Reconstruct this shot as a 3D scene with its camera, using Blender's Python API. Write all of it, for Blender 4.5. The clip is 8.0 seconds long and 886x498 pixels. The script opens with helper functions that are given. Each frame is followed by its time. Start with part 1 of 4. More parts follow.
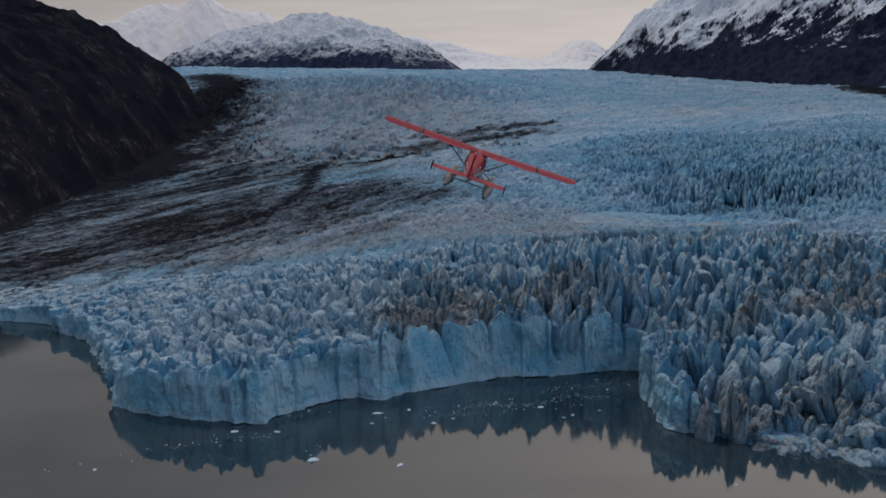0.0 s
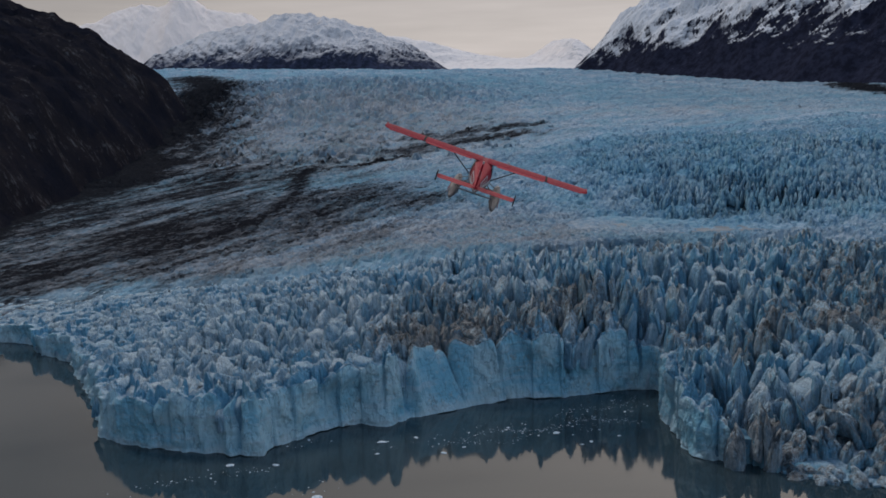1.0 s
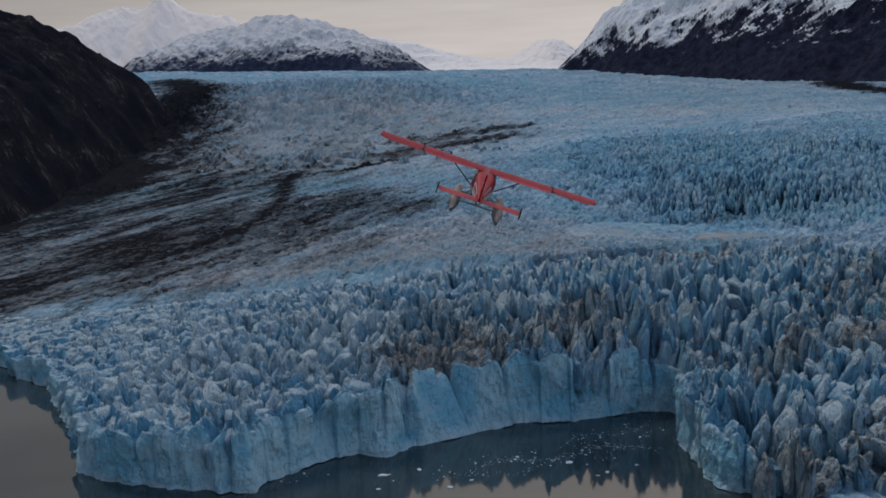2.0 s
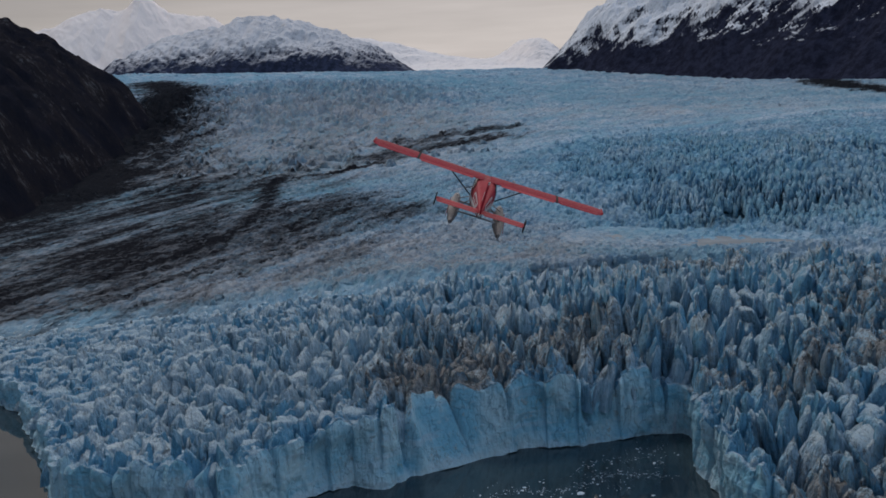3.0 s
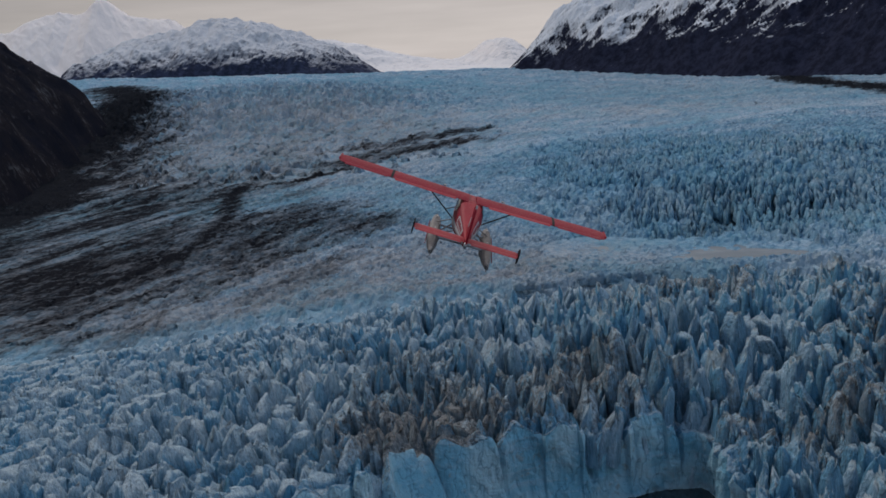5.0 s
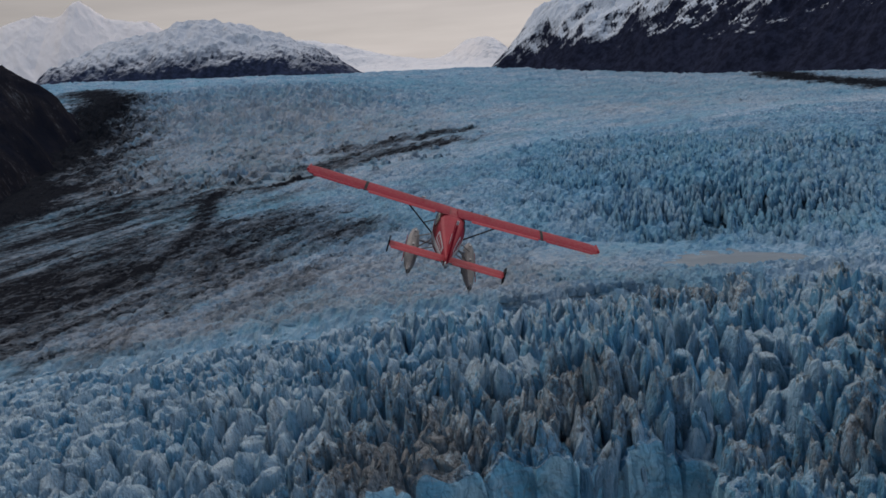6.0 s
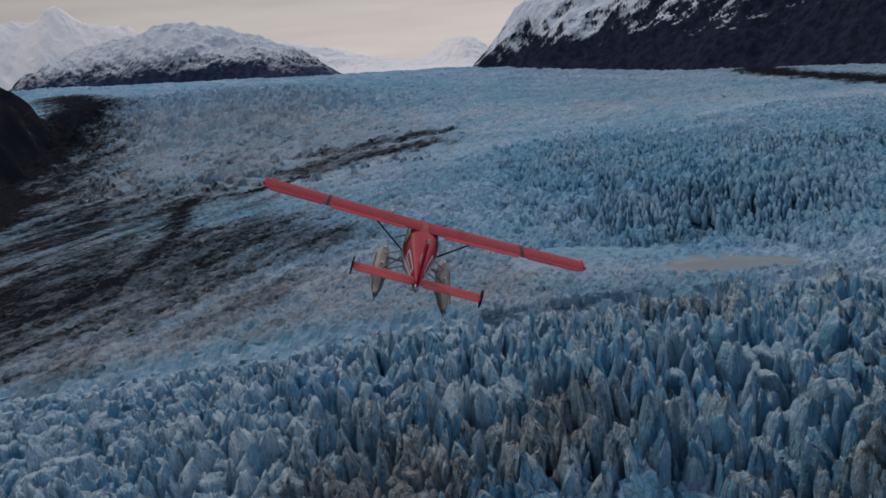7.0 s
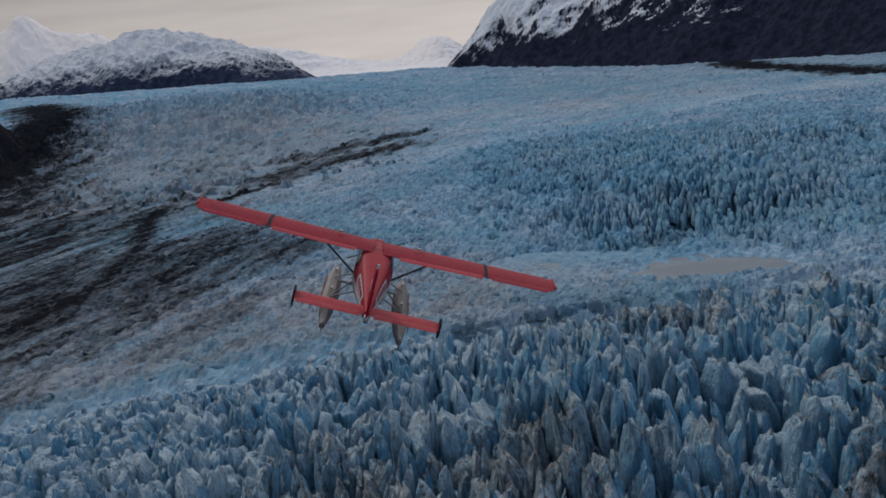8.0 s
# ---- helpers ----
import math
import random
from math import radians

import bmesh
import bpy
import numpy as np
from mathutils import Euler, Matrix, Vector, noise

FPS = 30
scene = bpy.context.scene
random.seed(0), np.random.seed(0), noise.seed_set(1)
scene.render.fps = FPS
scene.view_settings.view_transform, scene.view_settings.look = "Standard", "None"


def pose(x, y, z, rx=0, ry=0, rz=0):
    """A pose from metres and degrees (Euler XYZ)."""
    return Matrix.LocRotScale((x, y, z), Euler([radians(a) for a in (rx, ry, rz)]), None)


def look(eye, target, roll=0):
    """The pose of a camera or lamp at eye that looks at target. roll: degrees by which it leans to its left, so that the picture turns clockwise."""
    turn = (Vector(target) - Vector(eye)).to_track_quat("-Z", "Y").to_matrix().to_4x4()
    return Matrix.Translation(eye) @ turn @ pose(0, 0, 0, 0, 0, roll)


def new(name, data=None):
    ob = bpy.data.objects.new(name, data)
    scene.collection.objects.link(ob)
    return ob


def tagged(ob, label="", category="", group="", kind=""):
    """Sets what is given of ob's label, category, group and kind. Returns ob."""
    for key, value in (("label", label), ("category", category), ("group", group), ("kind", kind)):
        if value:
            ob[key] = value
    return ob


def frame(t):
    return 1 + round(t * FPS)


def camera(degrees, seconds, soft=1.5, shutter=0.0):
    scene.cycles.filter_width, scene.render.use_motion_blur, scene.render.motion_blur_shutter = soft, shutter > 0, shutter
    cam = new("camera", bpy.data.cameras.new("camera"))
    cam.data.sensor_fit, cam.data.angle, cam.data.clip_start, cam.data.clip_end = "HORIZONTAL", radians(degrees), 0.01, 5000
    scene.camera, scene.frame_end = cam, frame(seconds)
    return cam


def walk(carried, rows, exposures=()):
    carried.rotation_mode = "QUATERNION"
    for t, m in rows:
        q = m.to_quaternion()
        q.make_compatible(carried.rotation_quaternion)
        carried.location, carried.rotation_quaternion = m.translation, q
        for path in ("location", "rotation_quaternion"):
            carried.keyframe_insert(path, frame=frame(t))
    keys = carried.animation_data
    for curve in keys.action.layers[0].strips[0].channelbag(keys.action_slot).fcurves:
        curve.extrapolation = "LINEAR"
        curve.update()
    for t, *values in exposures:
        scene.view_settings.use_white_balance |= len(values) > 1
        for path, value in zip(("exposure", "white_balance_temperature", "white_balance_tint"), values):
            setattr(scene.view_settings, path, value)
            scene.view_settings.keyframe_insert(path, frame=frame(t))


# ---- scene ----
cam = camera(49.4, 8.0, soft=1.65)
PATH = [
    (0, (-0.186, -1.922, 99.88), (-0.186, 0.051, 99.556), -1.1),
    (0.5, (-3.552, 7.787, 101.222), (-3.537, 9.76, 100.896), -1.3),
    (1, (-6.568, 17.789, 102.028), (-6.538, 19.762, 101.702), -1.6),
    (1.5, (-9.26, 27.563, 102.912), (-9.213, 29.536, 102.587), -1.8),
    (3, (-14.645, 57.509, 105.084), (-14.549, 59.48, 104.757), -2.4),
    (3.5, (-15.387, 67.041, 105.364), (-15.276, 69.011, 105.038), -2.6),
    (4, (-15.675, 77.276, 105.931), (-15.547, 79.245, 105.604), -2.8),
    (4.5, (-15.545, 87.691, 106.416), (-15.401, 89.658, 106.088), -2.9),
    (6, (-11.692, 118.618, 107.693), (-11.499, 120.581, 107.361), -3.8),
    (6.5, (-9.453, 128.594, 108.016), (-9.244, 130.554, 107.682), -4.1),
    (7, (-6.562, 138.646, 108.102), (-6.337, 140.605, 107.768), -4.6),
    (7.5, (-3.219, 148.128, 108.297), (-2.978, 150.085, 107.961), -5.3),
    (8, (1.053, 157.818, 108.445), (1.317, 159.772, 108.108), -5.9),
]
walk(cam, [(t, look(eye, target, roll)) for t, eye, target, roll in PATH])

# ---- light ----
SUN_ELEV, SUN_TURN = 52.0, -35.0
world = bpy.data.worlds.new("dusk_sky")
scene.world = world
world.use_nodes = True
wt = world.node_tree
wt.nodes.clear()


def wnode(kind, **inputs):
    n = wt.nodes.new(kind)
    for k, v in inputs.items():
        n.inputs[k].default_value = v
    return n


def wlink(a, b):
    wt.links.new(a, b)


w_out = wnode("ShaderNodeOutputWorld")
w_coord = wnode("ShaderNodeTexCoord")
w_sep = wnode("ShaderNodeSeparateXYZ")
wlink(w_coord.outputs["Generated"], w_sep.inputs[0])
w_up = wnode("ShaderNodeValToRGB")
els = w_up.color_ramp.elements
els[0].position, els[0].color = 0.0, (0.56, 0.508, 0.50, 1)
els[1].position, els[1].color = 1.0, (0.27, 0.36, 0.48, 1)
for p, c in ((0.055, (0.595, 0.54, 0.52, 1)), (0.12, (0.575, 0.52, 0.50, 1)), (0.22, (0.70, 0.635, 0.60, 1)), (0.42, (1.0, 0.87, 0.76, 1)), (0.64, (0.31, 0.38, 0.48, 1))):
    e = els.new(p)
    e.color = c
wlink(w_sep.outputs["Z"], w_up.inputs[0])
w_map = wnode("ShaderNodeMapping")
w_map.inputs["Scale"].default_value = (2.2, 2.2, 22.0)
wlink(w_coord.outputs["Generated"], w_map.inputs[0])
w_noise = wnode("ShaderNodeTexNoise", Scale=1.6, Detail=5.0, Roughness=0.55)
wlink(w_map.outputs[0], w_noise.inputs["Vector"])
w_band = wnode("ShaderNodeMapRange")
w_band.inputs["From Min"].default_value, w_band.inputs["From Max"].default_value = 0.3, 0.7
w_band.inputs["To Min"].default_value, w_band.inputs["To Max"].default_value = 0.86, 1.12
wlink(w_noise.outputs["Fac"], w_band.inputs[0])
# the cloud is thinner, and brighter, towards the right of the valley
w_side = wnode("ShaderNodeMapRange")
for i_side, v_side in ((1, -0.38), (2, 0.42), (3, 0.42), (4, 1.45)):
    w_side.inputs[i_side].default_value = v_side
wlink(w_sep.outputs["X"], w_side.inputs[0])
w_both = wnode("ShaderNodeMath")
w_both.operation = "MULTIPLY"
wlink(w_band.outputs[0], w_both.inputs[0])
w_clouds = wnode("ShaderNodeVectorMath")
w_clouds.operation = "MULTIPLY"
wlink(w_up.outputs[0], w_clouds.inputs[0])
wlink(w_both.outputs[0], w_clouds.inputs[1])
w_high = wnode("ShaderNodeMapRange")
for i_side, v_side in ((1, -0.22), (2, 0.32), (3, 0.0), (4, 1.0)):
    w_high.inputs[i_side].default_value = v_side
wlink(w_sep.outputs["Z"], w_high.inputs[0])
w_soft = wnode("ShaderNodeMix")
w_soft.inputs[2].default_value = 1.0
wlink(w_high.outputs[0], w_soft.inputs[0])
wlink(w_side.outputs[0], w_soft.inputs[3])
wlink(w_soft.outputs[0], w_both.inputs[1])
# away from the low sun the overcast is dimmer and bluer
w_back = wnode("ShaderNodeMapRange")
w_back.inputs["From Min"].default_value, w_back.inputs["From Max"].default_value = -0.55, 0.75
wlink(w_sep.outputs["Y"], w_back.inputs[0])
w_tint = wnode("ShaderNodeMix")
w_tint.data_type = "RGBA"
w_tint.inputs[6].default_value = (0.50, 0.66, 0.88, 1)
w_tint.inputs[7].default_value = (1.0, 1.0, 1.0, 1)
wlink(w_back.outputs[0], w_tint.inputs[0])
w_mul = wnode("ShaderNodeVectorMath")
w_mul.operation = "MULTIPLY"
wlink(w_clouds.outputs[0], w_mul.inputs[0])
wlink(w_tint.outputs[2], w_mul.inputs[1])
w_bg = wnode("ShaderNodeBackground", Strength=0.90)
wlink(w_mul.outputs[0], w_bg.inputs[0])
w_sky = wnode("ShaderNodeTexSky")
w_sky.sky_type, w_sky.sun_disc = "NISHITA", False
w_sky.sun_elevation, w_sky.sun_rotation = radians(SUN_ELEV), radians(SUN_TURN)
w_bg2 = wnode("ShaderNodeBackground", Strength=0.006)
wlink(w_sky.outputs[0], w_bg2.inputs[0])
w_add = wnode("ShaderNodeAddShader")
wlink(w_bg.outputs[0], w_add.inputs[0])
wlink(w_bg2.outputs[0], w_add.inputs[1])
wlink(w_add.outputs[0], w_out.inputs[0])
sun = new("sun", bpy.data.lights.new("sun", "SUN"))
sun.data.energy, sun.data.angle, sun.data.color = 1.45, radians(14), (1.0, 0.968, 0.955)
sun.matrix_world = look((0, 0, 400), Vector((0, 0, 400)) - Vector((math.sin(radians(SUN_TURN)) * math.cos(radians(SUN_ELEV)), math.cos(radians(SUN_TURN)) * math.cos(radians(SUN_ELEV)), math.sin(radians(SUN_ELEV)))))
scene.view_settings.exposure = -0.03


# ---- noise and mesh helpers ----
RNG = np.random.RandomState(11)
PERM = RNG.permutation(256)
PERM = np.concatenate([PERM, PERM, PERM])
GRAD = RNG.normal(size=(256, 3))
GRAD /= np.linalg.norm(GRAD, axis=1)[:, None]


def gnoise(x, y, z=0.0):
    """Gradient noise on arrays, about -1 to 1."""
    x, y, z = np.broadcast_arrays(np.asarray(x, float), np.asarray(y, float), np.asarray(z, float))
    ix, iy, iz = np.floor(x).astype(int), np.floor(y).astype(int), np.floor(z).astype(int)
    fx, fy, fz = x - ix, y - iy, z - iz
    ux, uy, uz = (f * f * f * (f * (f * 6 - 15) + 10) for f in (fx, fy, fz))
    total = np.zeros(x.shape)
    for a in (0, 1):
        for b in (0, 1):
            for c in (0, 1):
                h = PERM[PERM[PERM[(ix + a) & 255] + ((iy + b) & 255)] + ((iz + c) & 255)]
                g = GRAD[h]
                w = (ux if a else 1 - ux) * (uy if b else 1 - uy) * (uz if c else 1 - uz)
                total += w * (g[..., 0] * (fx - a) + g[..., 1] * (fy - b) + g[..., 2] * (fz - c))
    return total * 1.6


def fbm(x, y, z=0.0, octaves=4, gain=0.5):
    total, amp, f = 0.0, 1.0, 1.0
    for k in range(octaves):
        total = total + amp * gnoise(x * f + 17.3 * k, y * f - 9.1 * k, np.asarray(z) * f + 5.7 * k)
        amp, f = amp * gain, f * 2.03
    return total


def ridged(x, y, z=0.0, octaves=3, gain=0.5):
    total, amp, f = 0.0, 1.0, 1.0
    for k in range(octaves):
        total = total + amp * (1 - 2 * np.abs(gnoise(x * f + 31.7 * k, y * f + 3.3 * k, np.asarray(z) * f)))
        amp, f = amp * gain, f * 2.1
    return total


def smooth(a, b, v):
    t = np.clip((v - a) / (b - a), 0, 1)
    return t * t * (3 - 2 * t)


def mesh_from(name, verts, quads, material, flat=True, attributes=None):
    """A mesh out of arrays of corners and four-sided (or three-sided) faces."""
    me = bpy.data.meshes.new(name)
    n, (m, k) = len(verts), quads.shape
    me.vertices.add(n)
    me.vertices.foreach_set("co", np.ascontiguousarray(verts, dtype=np.float32).ravel())
    me.loops.add(m * k)
    me.loops.foreach_set("vertex_index", np.ascontiguousarray(quads, dtype=np.int32).ravel())
    me.polygons.add(m)
    me.polygons.foreach_set("loop_start", np.arange(0, m * k, k, dtype=np.int32))
    me.polygons.foreach_set("use_smooth", np.full(m, not flat))
    me.update(calc_edges=True)
    for key, values in (attributes or {}).items():
        me.attributes.new(key, "FLOAT", "POINT").data.foreach_set("value", np.asarray(values, dtype=np.float32).ravel())
    if material:
        me.materials.append(material)
    return me


def grid_quads(rows, cols, wrap=False):
    r = np.arange(rows - 1)[:, None]
    c = np.arange(cols if wrap else cols - 1)[None, :]
    c2 = (c + 1) % cols
    return np.stack([r * cols + c, r * cols + c2, (r + 1) * cols + c2, (r + 1) * cols + c], axis=-1).reshape(-1, 4)


def part(name, bm, material, parent=None, label="", soft=False):
    """Links a bmesh as one mesh object under a thing or a part."""
    me = bpy.data.meshes.new(name)
    bm.to_mesh(me)
    bm.free()
    if material:
        me.materials.append(material)
    if soft:
        me.polygons.foreach_set("use_smooth", np.ones(len(me.polygons), dtype=bool))
    ob = new(name, me)
    ob.parent = parent
    if label:
        tagged(ob, label)
    return ob


# ---- materials ----
class Nodes:
    """A small wrapper to write node materials shortly."""

    def __init__(self, name):
        self.mat = bpy.data.materials.new(name)
        self.mat.use_nodes = True
        self.tree = self.mat.node_tree
        self.bsdf = self.tree.nodes["Principled BSDF"]

    def link(self, a, b):
        self.tree.links.new(a, b)

    def pos(self):
        return self.tree.nodes.new("ShaderNodeNewGeometry").outputs["Position"]

    def normal_z(self):
        sep = self.tree.nodes.new("ShaderNodeSeparateXYZ")
        self.link(self.tree.nodes.new("ShaderNodeNewGeometry").outputs["Normal"], sep.inputs[0])
        return sep.outputs["Z"]

    def height(self):
        sep = self.tree.nodes.new("ShaderNodeSeparateXYZ")
        self.link(self.pos(), sep.inputs[0])
        return sep.outputs["Z"]

    def mapped(self, scale, turn=0.0, vector=None):
        m = self.tree.nodes.new("ShaderNodeMapping")
        m.vector_type = "TEXTURE"
        m.inputs["Rotation"].default_value = (0, 0, radians(turn))
        m.inputs["Scale"].default_value = scale
        self.link(vector or self.pos(), m.inputs["Vector"])
        return m.outputs[0]

    def noise(self, vector, scale=1.0, detail=4.0, rough=0.55):
        n = self.tree.nodes.new("ShaderNodeTexNoise")
        n.inputs["Scale"].default_value, n.inputs["Detail"].default_value, n.inputs["Roughness"].default_value = scale, detail, rough
        self.link(vector, n.inputs["Vector"])
        return n.outputs["Fac"]

    def ramp(self, fac, a, b, lo=0.0, hi=1.0):
        n = self.tree.nodes.new("ShaderNodeMapRange")
        for i, v in ((1, a), (2, b), (3, lo), (4, hi)):
            n.inputs[i].default_value = v
        self.link(fac, n.inputs[0])
        return n.outputs[0]

    def math(self, op, a, b):
        n = self.tree.nodes.new("ShaderNodeMath")
        n.operation = op
        for i, v in enumerate((a, b)):
            if isinstance(v, (int, float)):
                n.inputs[i].default_value = v
            else:
                self.link(v, n.inputs[i])
        return n.outputs[0]

    def mix(self, fac, a, b):
        n = self.tree.nodes.new("ShaderNodeMix")
        n.data_type = "RGBA"
        if isinstance(fac, (int, float)):
            n.inputs[0].default_value = fac
        else:
            self.link(fac, n.inputs[0])
        for i, v in ((6, a), (7, b)):
            if isinstance(v, tuple):
                n.inputs[i].default_value = (*v, 1)
            else:
                self.link(v, n.inputs[i])
        return n.outputs[2]

    def attribute(self, name):
        n = self.tree.nodes.new("ShaderNodeAttribute")
        n.attribute_name = name
        return n.outputs["Fac"]

    def bump(self, height, distance, strength=1.0):
        n = self.tree.nodes.new("ShaderNodeBump")
        n.inputs["Strength"].default_value, n.inputs["Distance"].default_value = strength, distance
        self.link(height, n.inputs["Height"])
        self.link(n.outputs[0], self.bsdf.inputs["Normal"])

    def done(self, colour, rough=0.6, metal=0.0, spec=0.5):
        if isinstance(colour, tuple):
            self.bsdf.inputs["Base Color"].default_value = (*colour, 1)
        else:
            self.link(colour, self.bsdf.inputs["Base Color"])
        if isinstance(rough, float):
            self.bsdf.inputs["Roughness"].default_value = rough
        else:
            self.link(rough, self.bsdf.inputs["Roughness"])
        self.bsdf.inputs["Metallic"].default_value = metal
        self.bsdf.inputs["Specular IOR Level"].default_value = spec
        return self.mat


WHITE_ICE, PALE_ICE, BLUE_ICE, GRIT, SILT = (0.52, 0.62, 0.715), (0.27, 0.435, 0.56), (0.105, 0.26, 0.39), (0.011, 0.011, 0.014), (0.345, 0.325, 0.315)


def glacier_material():
    n = Nodes("glacier_ice")
    p = n.pos()
    large = n.noise(p, 0.010, 5)
    fine = n.noise(n.mapped((1.0, 1.3, 1.0), -15), 0.22, 8, 0.7)
    tiny = n.noise(p, 0.8, 4, 0.6)
    flow = n.noise(n.mapped((26.0, 60.0, 30.0), 70), 1.0, 6, 0.62)
    ice = n.mix(n.ramp(large, 0.42, 0.58), PALE_ICE, WHITE_ICE)
    ice = n.mix(n.ramp(fine, 0.42, 0.56), n.mix(0.68, ice, BLUE_ICE), ice)
    ice = n.mix(n.ramp(flow, 0.50, 0.60, 0.0, 0.6), ice, n.mix(0.5, BLUE_ICE, PALE_ICE))
    # steep slopes turn to blue ice, which also darkens the sides by colour
    steep = n.ramp(n.normal_z(), 0.5, 0.93)
    ice = n.mix(steep, n.mix(0.7, ice, BLUE_ICE), ice)
    streak = n.noise(n.mapped((5.0, 30.0, 8.0), -24), 1.0, 6, 0.68)
    streak2 = n.noise(n.mapped((16.0, 110.0, 20.0), -27), 1.0, 5, 0.6)
    crack = n.noise(n.mapped((16.0, 5.0, 8.0), 8), 1.0, 6, 0.7)
    ice = n.mix(n.math("MULTIPLY", n.attribute("pale"), n.ramp(flow, 0.36, 0.6)), ice, (0.58, 0.59, 0.62))
    # crevasse darkness drawn as thin dark-blue noise lines, in colour only
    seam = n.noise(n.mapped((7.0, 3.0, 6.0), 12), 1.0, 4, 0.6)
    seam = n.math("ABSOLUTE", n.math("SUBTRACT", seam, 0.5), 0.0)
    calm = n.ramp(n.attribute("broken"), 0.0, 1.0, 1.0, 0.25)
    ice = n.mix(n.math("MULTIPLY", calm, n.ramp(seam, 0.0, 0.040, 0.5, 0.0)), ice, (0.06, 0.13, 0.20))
    pale = n.noise(n.mapped((4.0, 2.4, 4.0), 12), 1.0, 5, 0.65)
    ice = n.mix(n.math("MULTIPLY", calm, n.ramp(pale, 0.56, 0.68, 0.0, 0.6)), ice, (0.74, 0.79, 0.81))
    clump = n.noise(n.mapped((1.0, 1.4, 1.0), 20), 0.021, 7, 0.68)
    ice = n.mix(n.ramp(clump, 0.48, 0.58, 0.0, 0.5), ice, (0.19, 0.42, 0.52))
    ice = n.mix(n.ramp(clump, 0.48, 0.36, 0.0, 0.32), ice, (0.62, 0.63, 0.62))
    # short dark ticks for small crevasses, likewise only in the colour
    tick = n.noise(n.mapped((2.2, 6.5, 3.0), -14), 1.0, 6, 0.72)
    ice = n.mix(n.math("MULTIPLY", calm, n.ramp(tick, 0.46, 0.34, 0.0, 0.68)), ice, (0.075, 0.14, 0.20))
    ice = n.mix(n.math("MULTIPLY", n.attribute("broken"), 0.5), ice, n.mix(n.ramp(fine, 0.42, 0.58), (0.10, 0.275, 0.41), (0.30, 0.49, 0.61)))
    dust = n.math("MULTIPLY", n.attribute("dust"), n.ramp(n.math("ADD", fine, n.math("MULTIPLY", streak2, 0.6)), 0.54, 0.88, 0.0, 0.72))
    ice = n.mix(dust, ice, SILT)
    ice = n.mix(n.math("MULTIPLY", n.attribute("deep"), n.ramp(fine, 0.36, 0.60, 1.0, 0.35)), ice, (0.12, 0.29, 0.37))
    ice = n.mix(n.math("MULTIPLY", n.attribute("lip"), 0.6), ice, n.mix(n.ramp(fine, 0.4, 0.6), (0.25, 0.47, 0.62), (0.42, 0.62, 0.74)))
    level = n.math("ADD", n.attribute("debris_and_shade"), n.math("MULTIPLY", n.math("SUBTRACT", streak2, 0.5), 2.0))
    level = n.math("ADD", level, n.math("MULTIPLY", n.math("SUBTRACT", streak, 0.5), 1.6))
    level = n.math("ADD", level, n.math("MULTIPLY", n.math("SUBTRACT", crack, 0.5), 1.7))
    veil = n.ramp(n.math("ADD", n.attribute("debris_and_shade"), n.math("SUBTRACT", streak2, 0.5)), 0.06, 0.50, 0.0, 0.80)
    ice = n.mix(veil, ice, n.mix(n.ramp(fine, 0.42, 0.58), (0.045, 0.047, 0.055), (0.14, 0.14, 0.15)))
    grit = n.math("MULTIPLY", n.ramp(level, 0.16, 0.70, 0.0, 0.95), n.ramp(n.attribute("debris_and_shade"), 0.03, 0.16))
    ice = n.mix(grit, ice, n.mix(n.ramp(tiny, 0.45, 0.6), GRIT, (0.019, 0.019, 0.022)))
    n.bump(n.math("ADD", fine, n.math("MULTIPLY", tiny, 0.25)), 2.2)
    return n.done(ice, 0.85, spec=0.0)


def spot(n, x, y, r):
    """1 near a place on the plan, fading to 0 at r metres."""
    v = n.tree.nodes.new("ShaderNodeVectorMath")
    v.operation = "DISTANCE"
    flat = n.tree.nodes.new("ShaderNodeVectorMath")
    flat.operation = "MULTIPLY"
    n.link(n.pos(), flat.inputs[0])
    flat.inputs[1].default_value = (1, 1, 0)
    n.link(flat.outputs[0], v.inputs[0])
    v.inputs[1].default_value = (x, y, 0)
    return n.ramp(v.outputs["Value"], 0.0, r, 1.0, 0.0)


